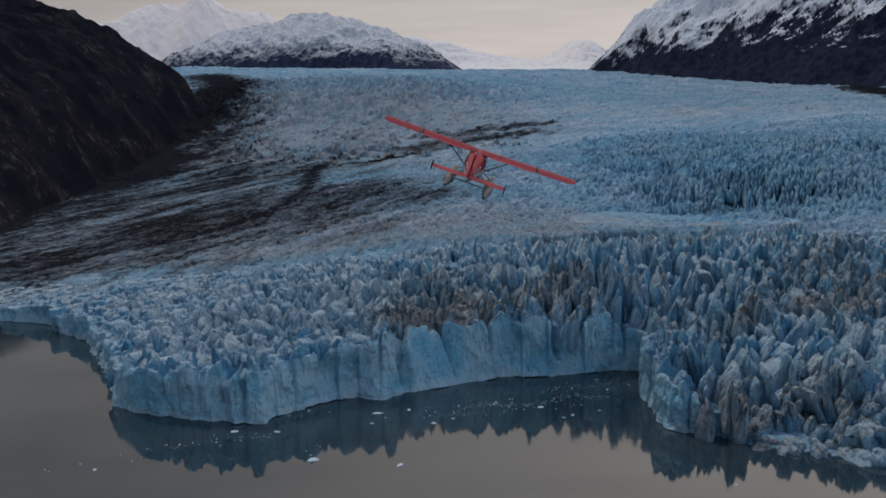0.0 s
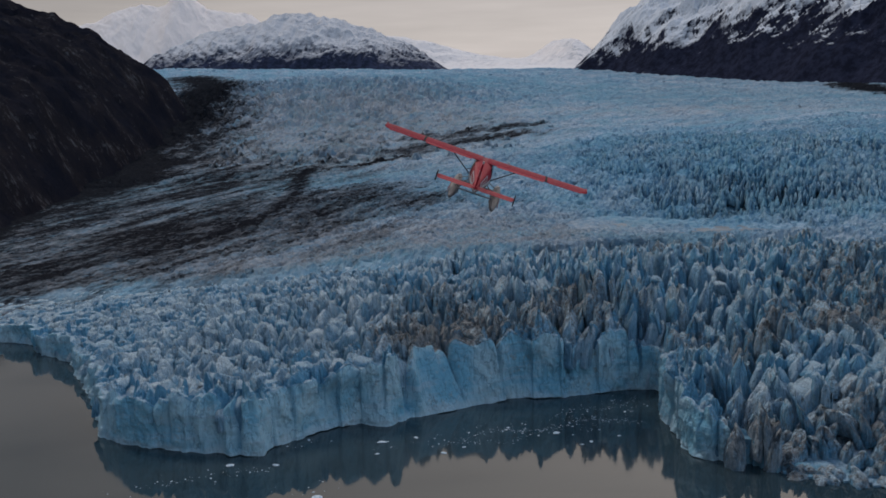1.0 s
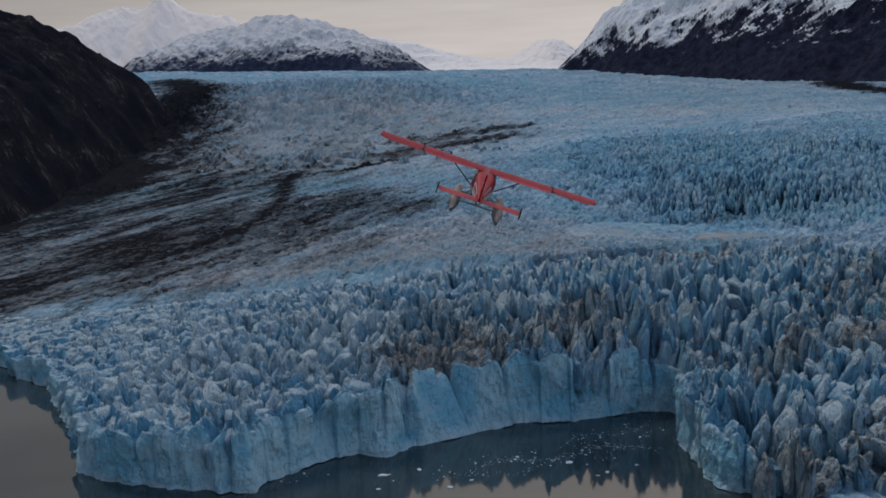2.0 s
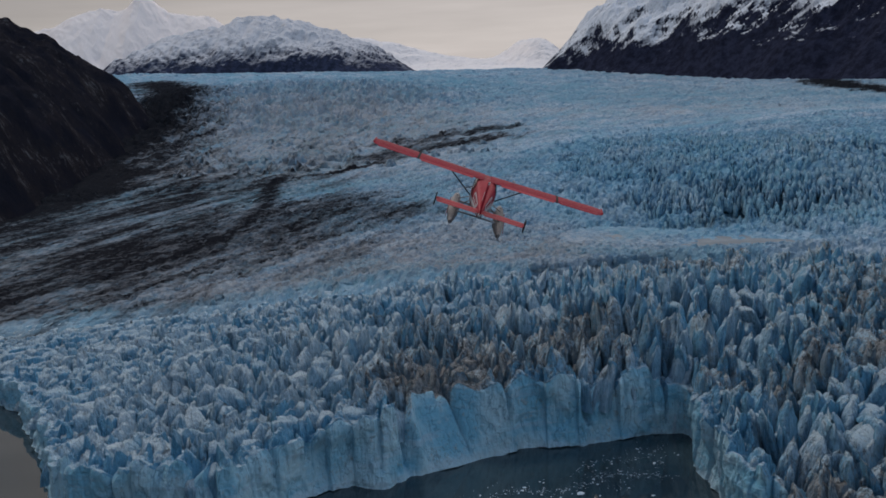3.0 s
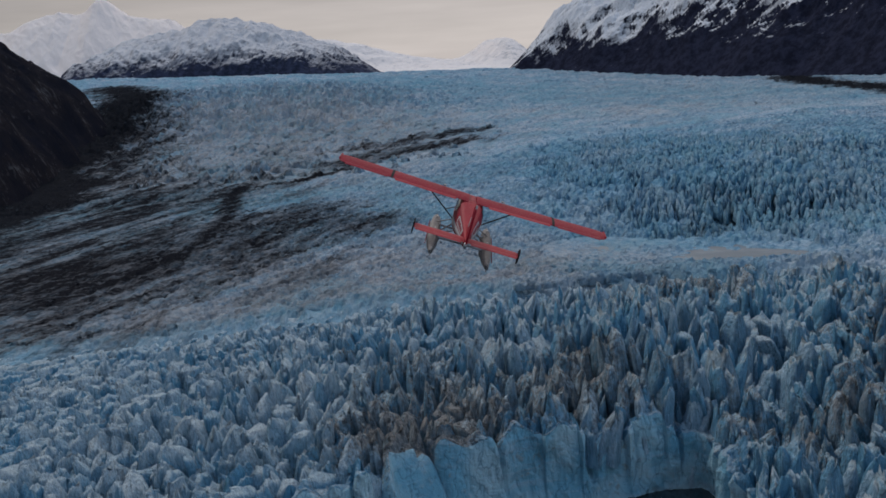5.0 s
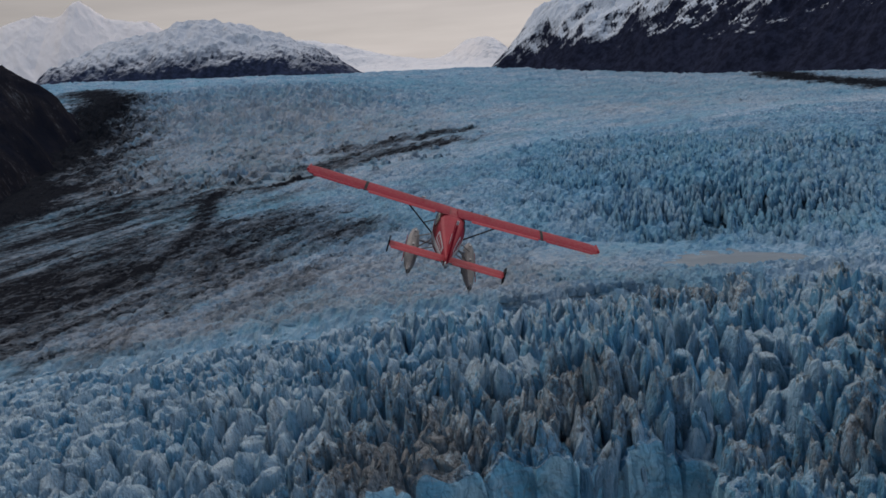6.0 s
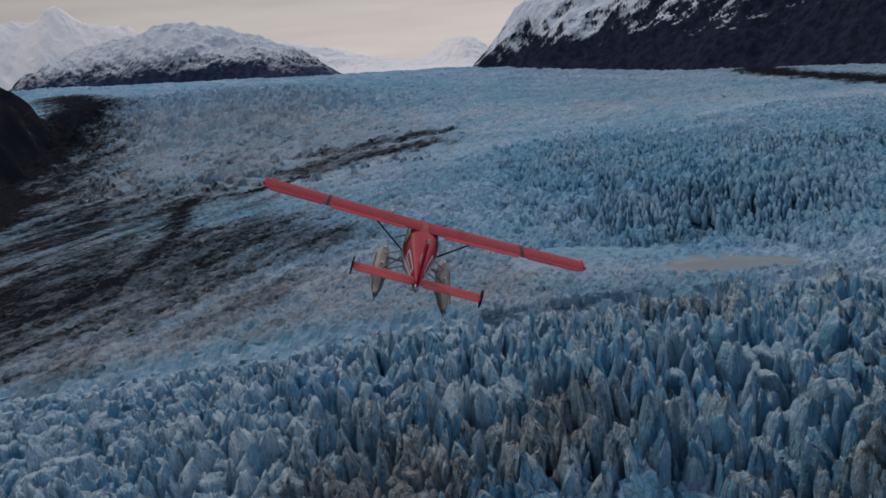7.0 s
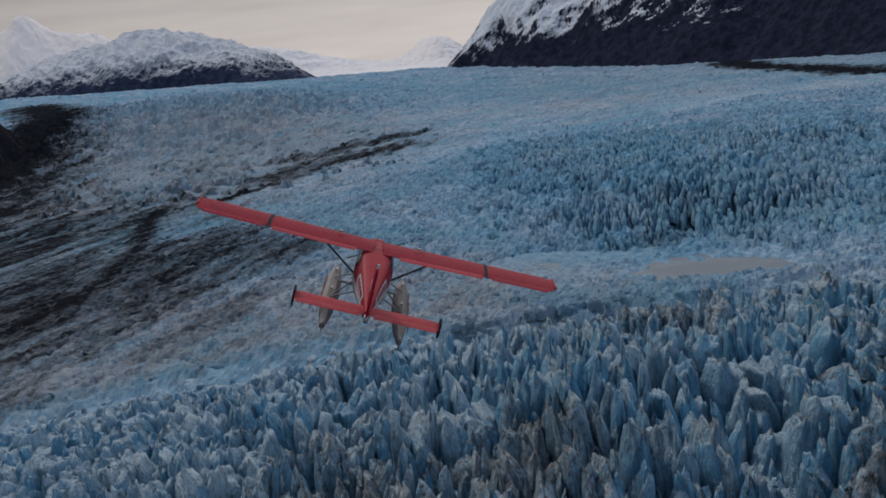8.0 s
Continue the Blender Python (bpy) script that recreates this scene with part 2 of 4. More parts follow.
def serac_material():
    n = Nodes("serac_ice")
    p = n.pos()
    large = n.noise(p, 0.035, 4)
    fine = n.noise(n.mapped((1.0, 1.0, 1.8)), 0.55, 7, 0.66)
    flute = n.noise(n.mapped((1.1, 1.1, 6.0)), 1.0, 5, 0.6)
    isle = n.tree.nodes.new("ShaderNodeNewGeometry").outputs["Random Per Island"]
    own = n.tree.nodes.new("ShaderNodeObjectInfo").outputs["Random"]
    pick = n.math("FRACT", n.math("ADD", isle, own), 0.0)
    tone = n.math("SUBTRACT", n.math("ADD", large, n.math("MULTIPLY", pick, 0.56)), n.math("MULTIPLY", spot(n, 175, 370, 150), 0.42))
    ice = n.mix(n.ramp(tone, 0.50, 1.0), (0.235, 0.54, 0.76), (0.76, 0.88, 0.94))
    # flute hollows darkened in the colour, from the noise that drives the bump
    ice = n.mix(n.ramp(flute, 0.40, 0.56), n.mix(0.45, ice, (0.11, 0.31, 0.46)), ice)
    ice = n.mix(n.ramp(fine, 0.54, 0.66, 0.0, 0.35), ice, (0.68, 0.77, 0.80))
    # steep faces are bluer ice, with darker flank shade mixed into the colour
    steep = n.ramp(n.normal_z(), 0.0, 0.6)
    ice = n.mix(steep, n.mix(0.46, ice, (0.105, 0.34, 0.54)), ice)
    # upward faces paled: highlights on the tops put into the ice colour
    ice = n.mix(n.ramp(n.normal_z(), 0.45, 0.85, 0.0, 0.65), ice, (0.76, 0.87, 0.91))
    spread = n.math("MULTIPLY", n.noise(p, 0.03, 5, 0.62), 0.9)
    for x, y, r, k in ((6, 350, 52, 0.24), (22, 330, 40, 0.12), (40, 365, 40, 0.10), (-30, 303, 12, 0.2), (82, 318, 34, 0.25), (76, 264, 30, 0.25), (-14, 336, 24, 0.14), (112, 258, 50, 0.17), (62, 372, 40, 0.10), (150, 380, 80, 0.14), (125, 325, 55, 0.16), (150, 340, 70, 0.08), (-68, 296, 22, 0.12), (100, 452, 60, 0.17)):
        spread = n.math("ADD", spread, n.math("MULTIPLY", spot(n, x, y, r), k))
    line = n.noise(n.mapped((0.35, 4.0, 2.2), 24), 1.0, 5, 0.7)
    # low parts of the oblique lines are darkened in the colour too
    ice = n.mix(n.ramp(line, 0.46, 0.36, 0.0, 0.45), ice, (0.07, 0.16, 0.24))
    crumb = n.noise(p, 1.3, 6, 0.7)
    ice = n.mix(n.ramp(n.math("ADD", crumb, n.math("MULTIPLY", large, 0.5)), 0.82, 0.96, 0.0, 0.35), ice, (0.30, 0.30, 0.30))
    grain = n.noise(n.mapped((1.0, 1.0, 1.5)), 0.75, 8, 0.75)
    grit = n.math("MULTIPLY", n.ramp(n.math("ADD", grain, spread), 1.08, 1.24, 0.0, 0.9), n.ramp(n.normal_z(), -0.1, 0.5, 0.4, 1.0))
    ice = n.mix(grit, ice, n.mix(n.ramp(fine, 0.42, 0.58), (0.055, 0.050, 0.049), (0.40, 0.375, 0.355)))
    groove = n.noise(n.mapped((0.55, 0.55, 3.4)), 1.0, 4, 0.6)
    # groove shade and edge highlights painted: hollows darker, raised edges paler
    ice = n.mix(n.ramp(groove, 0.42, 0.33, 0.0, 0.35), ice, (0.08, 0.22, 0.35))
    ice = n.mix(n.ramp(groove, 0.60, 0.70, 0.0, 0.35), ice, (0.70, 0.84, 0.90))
    n.bump(n.math("ADD", n.math("ADD", n.math("ADD", fine, groove), n.math("MULTIPLY", line, 0.5)), n.math("MULTIPLY", flute, 0.8)), 1.6)
    return n.done(ice, 0.6, spec=0.15)


def floe_material():
    n = Nodes("floating_ice")
    a = n.noise(n.pos(), 1.5, 5)
    n.bump(a, 0.2)
    return n.done(n.mix(n.ramp(a, 0.4, 0.6), (0.36, 0.48, 0.56), (0.66, 0.70, 0.73)), 0.5, spec=0.3)


def cliff_material():
    n = Nodes("calving_face_ice")
    p = n.pos()
    flute = n.noise(n.mapped((1.6, 1.6, 9.0)), 1.0, 7, 0.66)
    layer = n.noise(n.mapped((24.0, 24.0, 1.6)), 1.0, 4, 0.6)
    fine = n.noise(p, 0.6, 6, 0.65)
    ice = n.mix(n.ramp(n.noise(p, 0.07, 4), 0.40, 0.60), (0.23, 0.54, 0.70), (0.48, 0.72, 0.81))
    # flute hollows take a darker blue, on the same noise as the bump
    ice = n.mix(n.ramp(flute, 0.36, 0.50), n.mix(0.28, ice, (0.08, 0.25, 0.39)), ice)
    ice = n.mix(n.ramp(layer, 0.54, 0.68, 0.0, 0.38), ice, WHITE_ICE)
    ice = n.mix(n.ramp(fine, 0.56, 0.68, 0.0, 0.45), ice, (0.58, 0.68, 0.72))
    drip = n.noise(n.mapped((0.6, 0.6, 18.0)), 1.0, 4, 0.6)
    ice = n.mix(n.ramp(n.math("ADD", drip, n.math("MULTIPLY", n.noise(p, 0.05, 3), 0.7)), 1.02, 1.12, 0.0, 0.5), ice, (0.13, 0.15, 0.17))
    # cracks drawn as thin dark-blue lines in the colour only
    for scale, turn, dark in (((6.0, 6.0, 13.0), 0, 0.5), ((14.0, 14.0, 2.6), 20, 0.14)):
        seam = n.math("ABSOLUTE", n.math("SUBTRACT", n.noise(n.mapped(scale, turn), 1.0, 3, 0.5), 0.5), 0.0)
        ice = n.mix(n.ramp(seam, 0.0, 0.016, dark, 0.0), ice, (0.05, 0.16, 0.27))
    foot = n.math("ADD", n.height(), n.math("MULTIPLY", n.noise(p, 0.16, 4), 8.0))
    ice = n.mix(n.ramp(foot, 4.6, 6.4, 0.6, 0.0), ice, (0.55, 0.70, 0.77))
    grime = n.ramp(n.math("ADD", fine, n.noise(p, 0.09, 4)), 1.16, 1.30, 0.0, 0.5)
    ice = n.mix(grime, ice, (0.20, 0.19, 0.18))
    n.bump(n.math("ADD", n.math("ADD", flute, n.math("MULTIPLY", layer, 0.4)), n.math("MULTIPLY", fine, 0.8)), 1.4)
    return n.done(ice, 0.5, spec=0.2)


def lake_material():
    n = Nodes("silty_lake_water")
    p = n.pos()
    wave = n.noise(n.mapped((1.0, 2.0, 1.0), 12), 0.5, 3)
    slick = n.noise(n.mapped((90.0, 30.0, 1.0), 8), 1.0, 3)
    n.bump(wave, 0.02, 0.5)
    colour = n.mix(n.ramp(slick, 0.4, 0.6), (0.020, 0.037, 0.047), (0.030, 0.046, 0.054))
    return n.done(colour, n.ramp(slick, 0.35, 0.65, 0.03, 0.09), spec=0.5)


def mountain_material(name, line, blend, patchy, rock=(0.020, 0.022, 0.036), snow_tone=(0.70, 0.71, 0.74), speckle=0.5, rise=0.0, grain=(60.0, 200.0, 150.0), turn=35):
    """Dark rock and scrub below, snow above the line, broken by ribs and speckled with stones."""
    n = Nodes(name)
    p = n.pos()
    rib = n.noise(n.mapped(grain, turn), 1.0, 8, 0.7)
    fine = n.noise(p, 0.05, 7, 0.7)
    level = n.math("ADD", n.height(), n.math("MULTIPLY", n.math("SUBTRACT", rib, 0.5), patchy))
    level = n.math("ADD", level, n.math("MULTIPLY", n.math("SUBTRACT", n.ramp(n.normal_z(), 0.45, 0.95), 0.6), patchy * 0.5))
    level = n.math("ADD", level, n.math("MULTIPLY", n.math("SUBTRACT", fine, 0.5), patchy * 0.7))
    side = n.tree.nodes.new("ShaderNodeSeparateXYZ")
    n.link(p, side.inputs[0])
    level = n.math("SUBTRACT", level, n.math("MULTIPLY", n.math("SUBTRACT", side.outputs["X"], 700.0), rise))
    snow = n.ramp(level, line - blend, line + blend)
    bare = n.ramp(n.math("ADD", fine, n.math("MULTIPLY", rib, 0.7)), 0.90, 1.05, 0.0, speckle)
    snow = n.math("MULTIPLY", snow, n.math("SUBTRACT", 1.0, bare))
    stone = n.mix(n.ramp(fine, 0.42, 0.6), rock, tuple(c * 2.0 for c in rock))
    n.bump(fine, 4.0, 0.45)
    return n.done(n.mix(snow, stone, snow_tone), 0.9, spec=0.0)


def hillside_material():
    n = Nodes("dark_hillside")
    p = n.pos()
    a = n.noise(p, 0.02, 6, 0.65)
    b = n.noise(n.mapped((6.0, 6.0, 14.0)), 1.0, 7, 0.7)
    colour = n.mix(n.ramp(a, 0.4, 0.62), (0.017, 0.018, 0.026), (0.031, 0.027, 0.030))
    pale = n.ramp(n.math("ADD", n.math("MULTIPLY", a, 0.8), b), 1.00, 1.16, 0.0, 0.8)
    colour = n.mix(pale, colour, (0.13, 0.13, 0.14))
    n.bump(b, 4.5)
    return n.done(colour, 0.9, spec=0.0)


ICE, SERAC, FACE, LAKE, FLOE = glacier_material(), serac_material(), cliff_material(), lake_material(), floe_material()

# ---- the glacier ----
S_COLS = [-0.45, -0.22, 0.0, 0.2, 0.42]
PROFILE = [
    (200, 4, 10, 16, 10, 8), (320, 5, 15, 23, 28, 30), (380, 4, 17, 31, 38, 38), (440, 2, 13, 29, 33, 33),
    (520, 3, 8, 19, 20, 23), (620, 4, 8, 15, 14, 22), (760, 6, 14, 20, 35, 57), (1000, 8, 15, 22, 45, 62),
    (1400, 40, 40, 50, 62, 72), (2000, 108, 98, 92, 86, 88), (3000, 188, 178, 160, 145, 110), (3600, 180, 168, 150, 135, 100),
]


def top_height(x, y):
    """The mean upper surface of the ice, by long profiles that fan out up the valley."""
    s = np.clip(x / y, -0.6, 0.6)
    ys = [r[0] for r in PROFILE]
    cols = [np.interp(y, ys, [r[1 + i] for r in PROFILE]) for i in range(5)]
    z = np.where(s < 0, cols[0], cols[4])
    for i in range(4):
        a, b = S_COLS[i], S_COLS[i + 1]
        z = np.where((s >= a) & (s <= b), cols[i] + (cols[i + 1] - cols[i]) * np.clip((s - a) / (b - a), 0, 1), z)
    return z


# the waterline along the calving front, from the far bay round to the near lobe
SHORE = [(-420, 440), (-260, 436), (-204, 429), (-181, 421), (-165, 402), (-146, 384), (-125, 340), (-108, 300), (-98, 294), (-84, 288), (-66, 282), (-59, 282),
         (-49, 293), (-36, 304), (-26, 306), (-17, 305), (-10, 311), (2, 316), (19, 326), (32, 325), (43, 326), (60, 330), (69, 331), (67, 315), (64, 292), (64, 279),
         (66, 268), (77, 262), (86, 252), (98, 247), (107, 242), (122, 230), (160, 215), (260, 190), (420, 175)]


def shore_distance(x, y):
    """Metres inside the ice (plus) or out on the lake (minus)."""
    best, inside = np.full(x.shape, 1e9), np.zeros(x.shape, bool)
    ring = SHORE + [(420, 6000), (-420, 6000)]
    for i in range(len(ring)):
        (ax, ay), (bx, by) = ring[i], ring[(i + 1) % len(ring)]
        cross = ((ay > y) != (by > y)) & (x < (bx - ax) * (y - ay) / ((by - ay) or 1e-9) + ax)
        inside ^= cross
        if i < len(SHORE) - 1:
            t = np.clip(((x - ax) * (bx - ax) + (y - ay) * (by - ay)) / ((bx - ax) ** 2 + (by - ay) ** 2), 0, 1)
            best = np.minimum(best, np.hypot(x - ax - t * (bx - ax), y - ay - t * (by - ay)))
    return np.where(inside | (np.abs(x) > 420) & (y > 440), best, -best)


def along(x, y, line):
    """Distance to an open line on the plan."""
    best = np.full(x.shape, 1e9)
    for (ax, ay), (bx, by) in zip(line, line[1:]):
        t = np.clip(((x - ax) * (bx - ax) + (y - ay) * (by - ay)) / ((bx - ax) ** 2 + (by - ay) ** 2), 0, 1)
        best = np.minimum(best, np.hypot(x - ax - t * (bx - ax), y - ay - t * (by - ay)))
    return best


def belt(x, y):
    """1 in the broken belt behind the front, 0 on the smoother ice beyond."""
    inner = np.interp(x, [-230, -130, -60, 30, 100, 200, 300], [492, 500, 492, 474, 468, 455, 440])
    return 1 - smooth(-16, 14, y - inner)


def blob(x, y, cx, cy, rx, ry):
    return np.exp(-((x - cx) / rx) ** 2 - ((y - cy) / ry) ** 2)


MORAINES_AND_SHADE = [
    ([(-300, 470), (-239, 508), (-214, 564), (-176, 612), (-143, 663), (-122, 724), (-120, 869), (-132, 984), (-129, 1024)], 12, 0.74),
    ([(-290, 500), (-231, 600), (-215, 650), (-195, 700), (-172, 765), (-150, 860)], 22, 0.50),
    ([(-330, 560), (-251, 656), (-234, 706), (-212, 765), (-193, 895)], 22, 0.42),
    ([(-150, 640), (-110, 720), (-76, 775), (-42, 770), (-20, 740)], 44, 0.48),
    ([(-320, 500), (-220, 600), (-150, 690), (-110, 760)], 112, 0.54),
    ([(-135, 1015), (-72, 1040), (-42, 1076), (-10, 1115), (30, 1165), (104, 1180)], 9, 0.52),
    ([(-20, 1135), (40, 1195), (110, 1200)], 34, 0.54),
    ([(-40, 1215), (17, 1250), (70, 1268), (140, 1305)], 22, 0.50),
    ([(-350, 640), (-372, 943), (-362, 1090), (-372, 1400), (-410, 1800), (-490, 2300)], 50, 1.25),
    ([(-330, 700), (-330, 1000), (-300, 1090), (-330, 1400), (-370, 1700), (-480, 2300)], 75, 0.52),
    ([(-470, 2150), (-520, 2350), (-600, 2560)], 70, 0.95),
    ([(-400, 820), (-345, 960), (-322, 1060), (-322, 1150)], 52, 1.1),
    ([(-310, 760), (-240, 900), (-200, 1010)], 120, 0.50),
    ([(-345, 600), (-290, 760), (-255, 860)], 95, 0.56),
    # shade of the hollow in the broken ice, painted in as thin debris
    ([(180, 610), (205, 690), (228, 664), (266, 652)], 22, 0.13),
    ([(690, 1240), (735, 1440), (780, 1726), (880, 2058)], 38, 1.1),
]


# bare blue ice: below the seam and along the lip behind the towers
DEEP_BANDS = [
    ([(-330, 905), (-249, 1000), (-188, 1003), (-105, 912), (-86, 930)], 46, 0.85),
    ([(760, 1250), (560, 1600), (330, 2000), (40, 2500)], 210, 0.5),
    ([(-190, 515), (-109, 506), (-73, 503), (-32, 496), (6, 486), (40, 480)], 7, 0.6),
]


# the smooth blue lip that the towers break away from
LIP = [([(-260, 494), (-190, 500), (-130, 499), (-60, 491), (0, 479), (34, 472)], 9, 1.0)]


# brighter, snow-dusted bands on the far ice
PALE_BANDS = [
    ([(140, 1560), (230, 1480), (330, 1400), (500, 1150), (640, 1000)], 70, 0.6),
    ([(-60, 520), (20, 545), (90, 560)], 24, 0.5),
    ([(-330, 1750), (-150, 1600), (20, 1480)], 130, 0.6),
    ([(500, 1900), (700, 1700), (900, 1500)], 90, 0.3),
]


def cleft_depth(x, y):
    """How far down the gaps between the towers reach; the blocks by the far bay and on the near lobe stand lower."""
    return np.interp(x, [-130, -30, 50], [7.0, 11.0, 16.5]) - 8.0 * smooth(72, 108, x) * smooth(345, 290, y)


def slump(x, y):
    """1 in the hollow behind the slumped ramp of the calving front, where no towers stand."""
    return smooth(-16, -10, x) * (1 - smooth(13, 19, x)) * (y < 350)


def lobe_slope(d):
    """The near lobe rises gently from the water, then more steeply."""
    return 0.9 + 0.30 * np.clip(d, 0, None) + 0.35 * np.clip(d - 8, 0, None)


def broken_field(x, y):
    """1 where the ice breaks over a step on the far side of the plain."""
    return np.clip((blob(x, y, 205, 790, 92, 270) * 1.7 + 0.9 * blob(x, y, 290, 700, 90, 110)), 0, 1)


def pan_field(x, y):
    return np.clip((blob(x, y, 170, 548, 36, 36) + 0.30 * fbm(x / 12, y / 14, 4.0, 4)) * 2.4 - 0.6 + blob(x, y, 107, 596, 10, 12) * 1.5, 0, 1)


def pan_bank(x, y):
    """1 on the low ground round the meltwater pans."""
    return np.clip(blob(x, y, 170, 542, 62, 60) * 1.7 + blob(x, y, 107, 596, 24, 30) * 1.8, 0, 1)


def banded(x, y, bands):
    best = np.zeros(x.shape)
    for line, width, weight in bands:
        best = np.maximum(best, weight * np.exp(-(along(x, y, line) / width) ** 2))
    return best


def ice_cover(x, y):
    """Grit (and one hollow's painted shade), dust, snow and bare ice over the plan, for the ice material."""
    dust = 1.0 * blob(x, y, 0, 560, 200, 90) + 1.4 * blob(x, y, -150, 1300, 240, 330) + 0.6 * blob(x, y, -150, 1900, 300, 400) + 0.9 * blob(x, y, -190, 640, 150, 150) + 0.4 * smooth(1000, 1400, y) * smooth(0.05, 0.3, x / y)
    return {"debris_and_shade": banded(x, y, MORAINES_AND_SHADE), "dust": np.clip(dust + 0.15, 0, 1) * (1 - 0.8 * broken_field(x, y)), "pale": banded(x, y, PALE_BANDS), "deep": banded(x, y, DEEP_BANDS), "lip": banded(x, y, LIP), "broken": broken_field(x, y)}


def build_glacier():
    ys = np.concatenate([np.arange(188, 520, 1.7), 520 * np.exp(np.arange(0, math.log(3600 / 520), 0.0035))])
    ss = np.concatenate([np.linspace(-1.5, -0.56, 36), np.arange(-0.55, 0.70, 0.0019), np.linspace(0.71, 1.5, 36)])
    S, Y = np.meshgrid(ss, ys)
    X = S * Y
    top = top_height(X, Y)
    d = np.full(Y.shape, 999.0)
    near = ys < 700
    d[near] = shore_distance(X[near], Y[near])
    b = belt(X, Y) * smooth(-420, -300, X)
    L = np.log(Y)
    ramp = np.where(X > 84, lobe_slope(d), 1e3)
    top = np.minimum(top, ramp)
    z = top - b * np.minimum(cleft_depth(X, Y), 0.66 * top)
    # hummocks, larger and coarser up the valley
    calm = 1 - 0.6 * smooth(-60, -220, X) * (Y < 1000)
    z += (1 - b) * smooth(60, -40, Y - 1050) * calm * (2.3 * ridged(X / 8, Y / 10, 0.0, 3) + 1.4 * fbm(X / 30, Y / 30, 2.0, 2))
    z += smooth(800, 1300, Y) * Y * 0.0016 * (ridged(S * 70, L * 90, 1.0, 3) + 1.2 * fbm(S * 14, L * 26, 4.0, 3))
    # steep fins and clefts where the ice breaks over a step
    field = broken_field(X, Y) * (0.72 + 0.5 * fbm(X / 60, Y / 60, 5.0, 2))
    turn = -0.22
    U, V = X * math.cos(turn) + Y * math.sin(turn), -X * math.sin(turn) + Y * math.cos(turn)
    warp = fbm(X / 30, Y / 50, 9.0, 3) * 7
    fin = 1 - 2.4 * np.abs(gnoise((U + warp) / 14, V / 60, 3.0))
    fin2 = 1 - 2.4 * np.abs(gnoise((U - warp) / 7, V / 26, 6.0))
    z += field * (5.0 * fin + 2.5 * fin2 + 1.2 * ridged(X / 4, Y / 6, 2.0, 2) - 7.0)
    z -= 12.0 * blob(X, Y, 228, 664, 42, 36)
    fall = np.clip(blob(X, Y, -190, 1900, 300, 520) * 1.5, 0, 1)
    z += fall * (10.0 * (ridged(X / 34, Y / 60, 6.0, 3) - 0.1) + 9.0 * ridged(X / 17, Y / 36, 2.0, 2))
    # the near lobe slopes into the water, the rest ends in the calving face
    pan = pan_field(X, Y)
    bank = pan_bank(X, Y)
    z = np.minimum(z, 19.0 + 1.0 * ridged(X / 6, Y / 8, 8.0, 3) + 600 * (1 - bank))
    z = np.where(bank > 0.5, np.maximum(z, 18.3 + 0.6 * ridged(X / 7, Y / 9, 8.0, 3)), z)
    z = z * (1 - pan) + pan * 17.0
    z = np.where(d < np.where(X < 66, 5.2, 1.8) + 6.0 * slump(X, Y), -6.0, z)
    verts = np.stack([X, Y, z], axis=-1).reshape(-1, 3)
    quads = grid_quads(len(ys), len(ss))
    keep = (verts[quads][:, :, 2].max(axis=1) > -5.5)
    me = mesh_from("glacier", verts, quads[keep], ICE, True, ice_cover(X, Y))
    return tagged(new("glacier", me), "broad blue-grey glacier with dark moraine bands, ending in the lake", "glacier", kind="structure")


glacier = build_glacier()


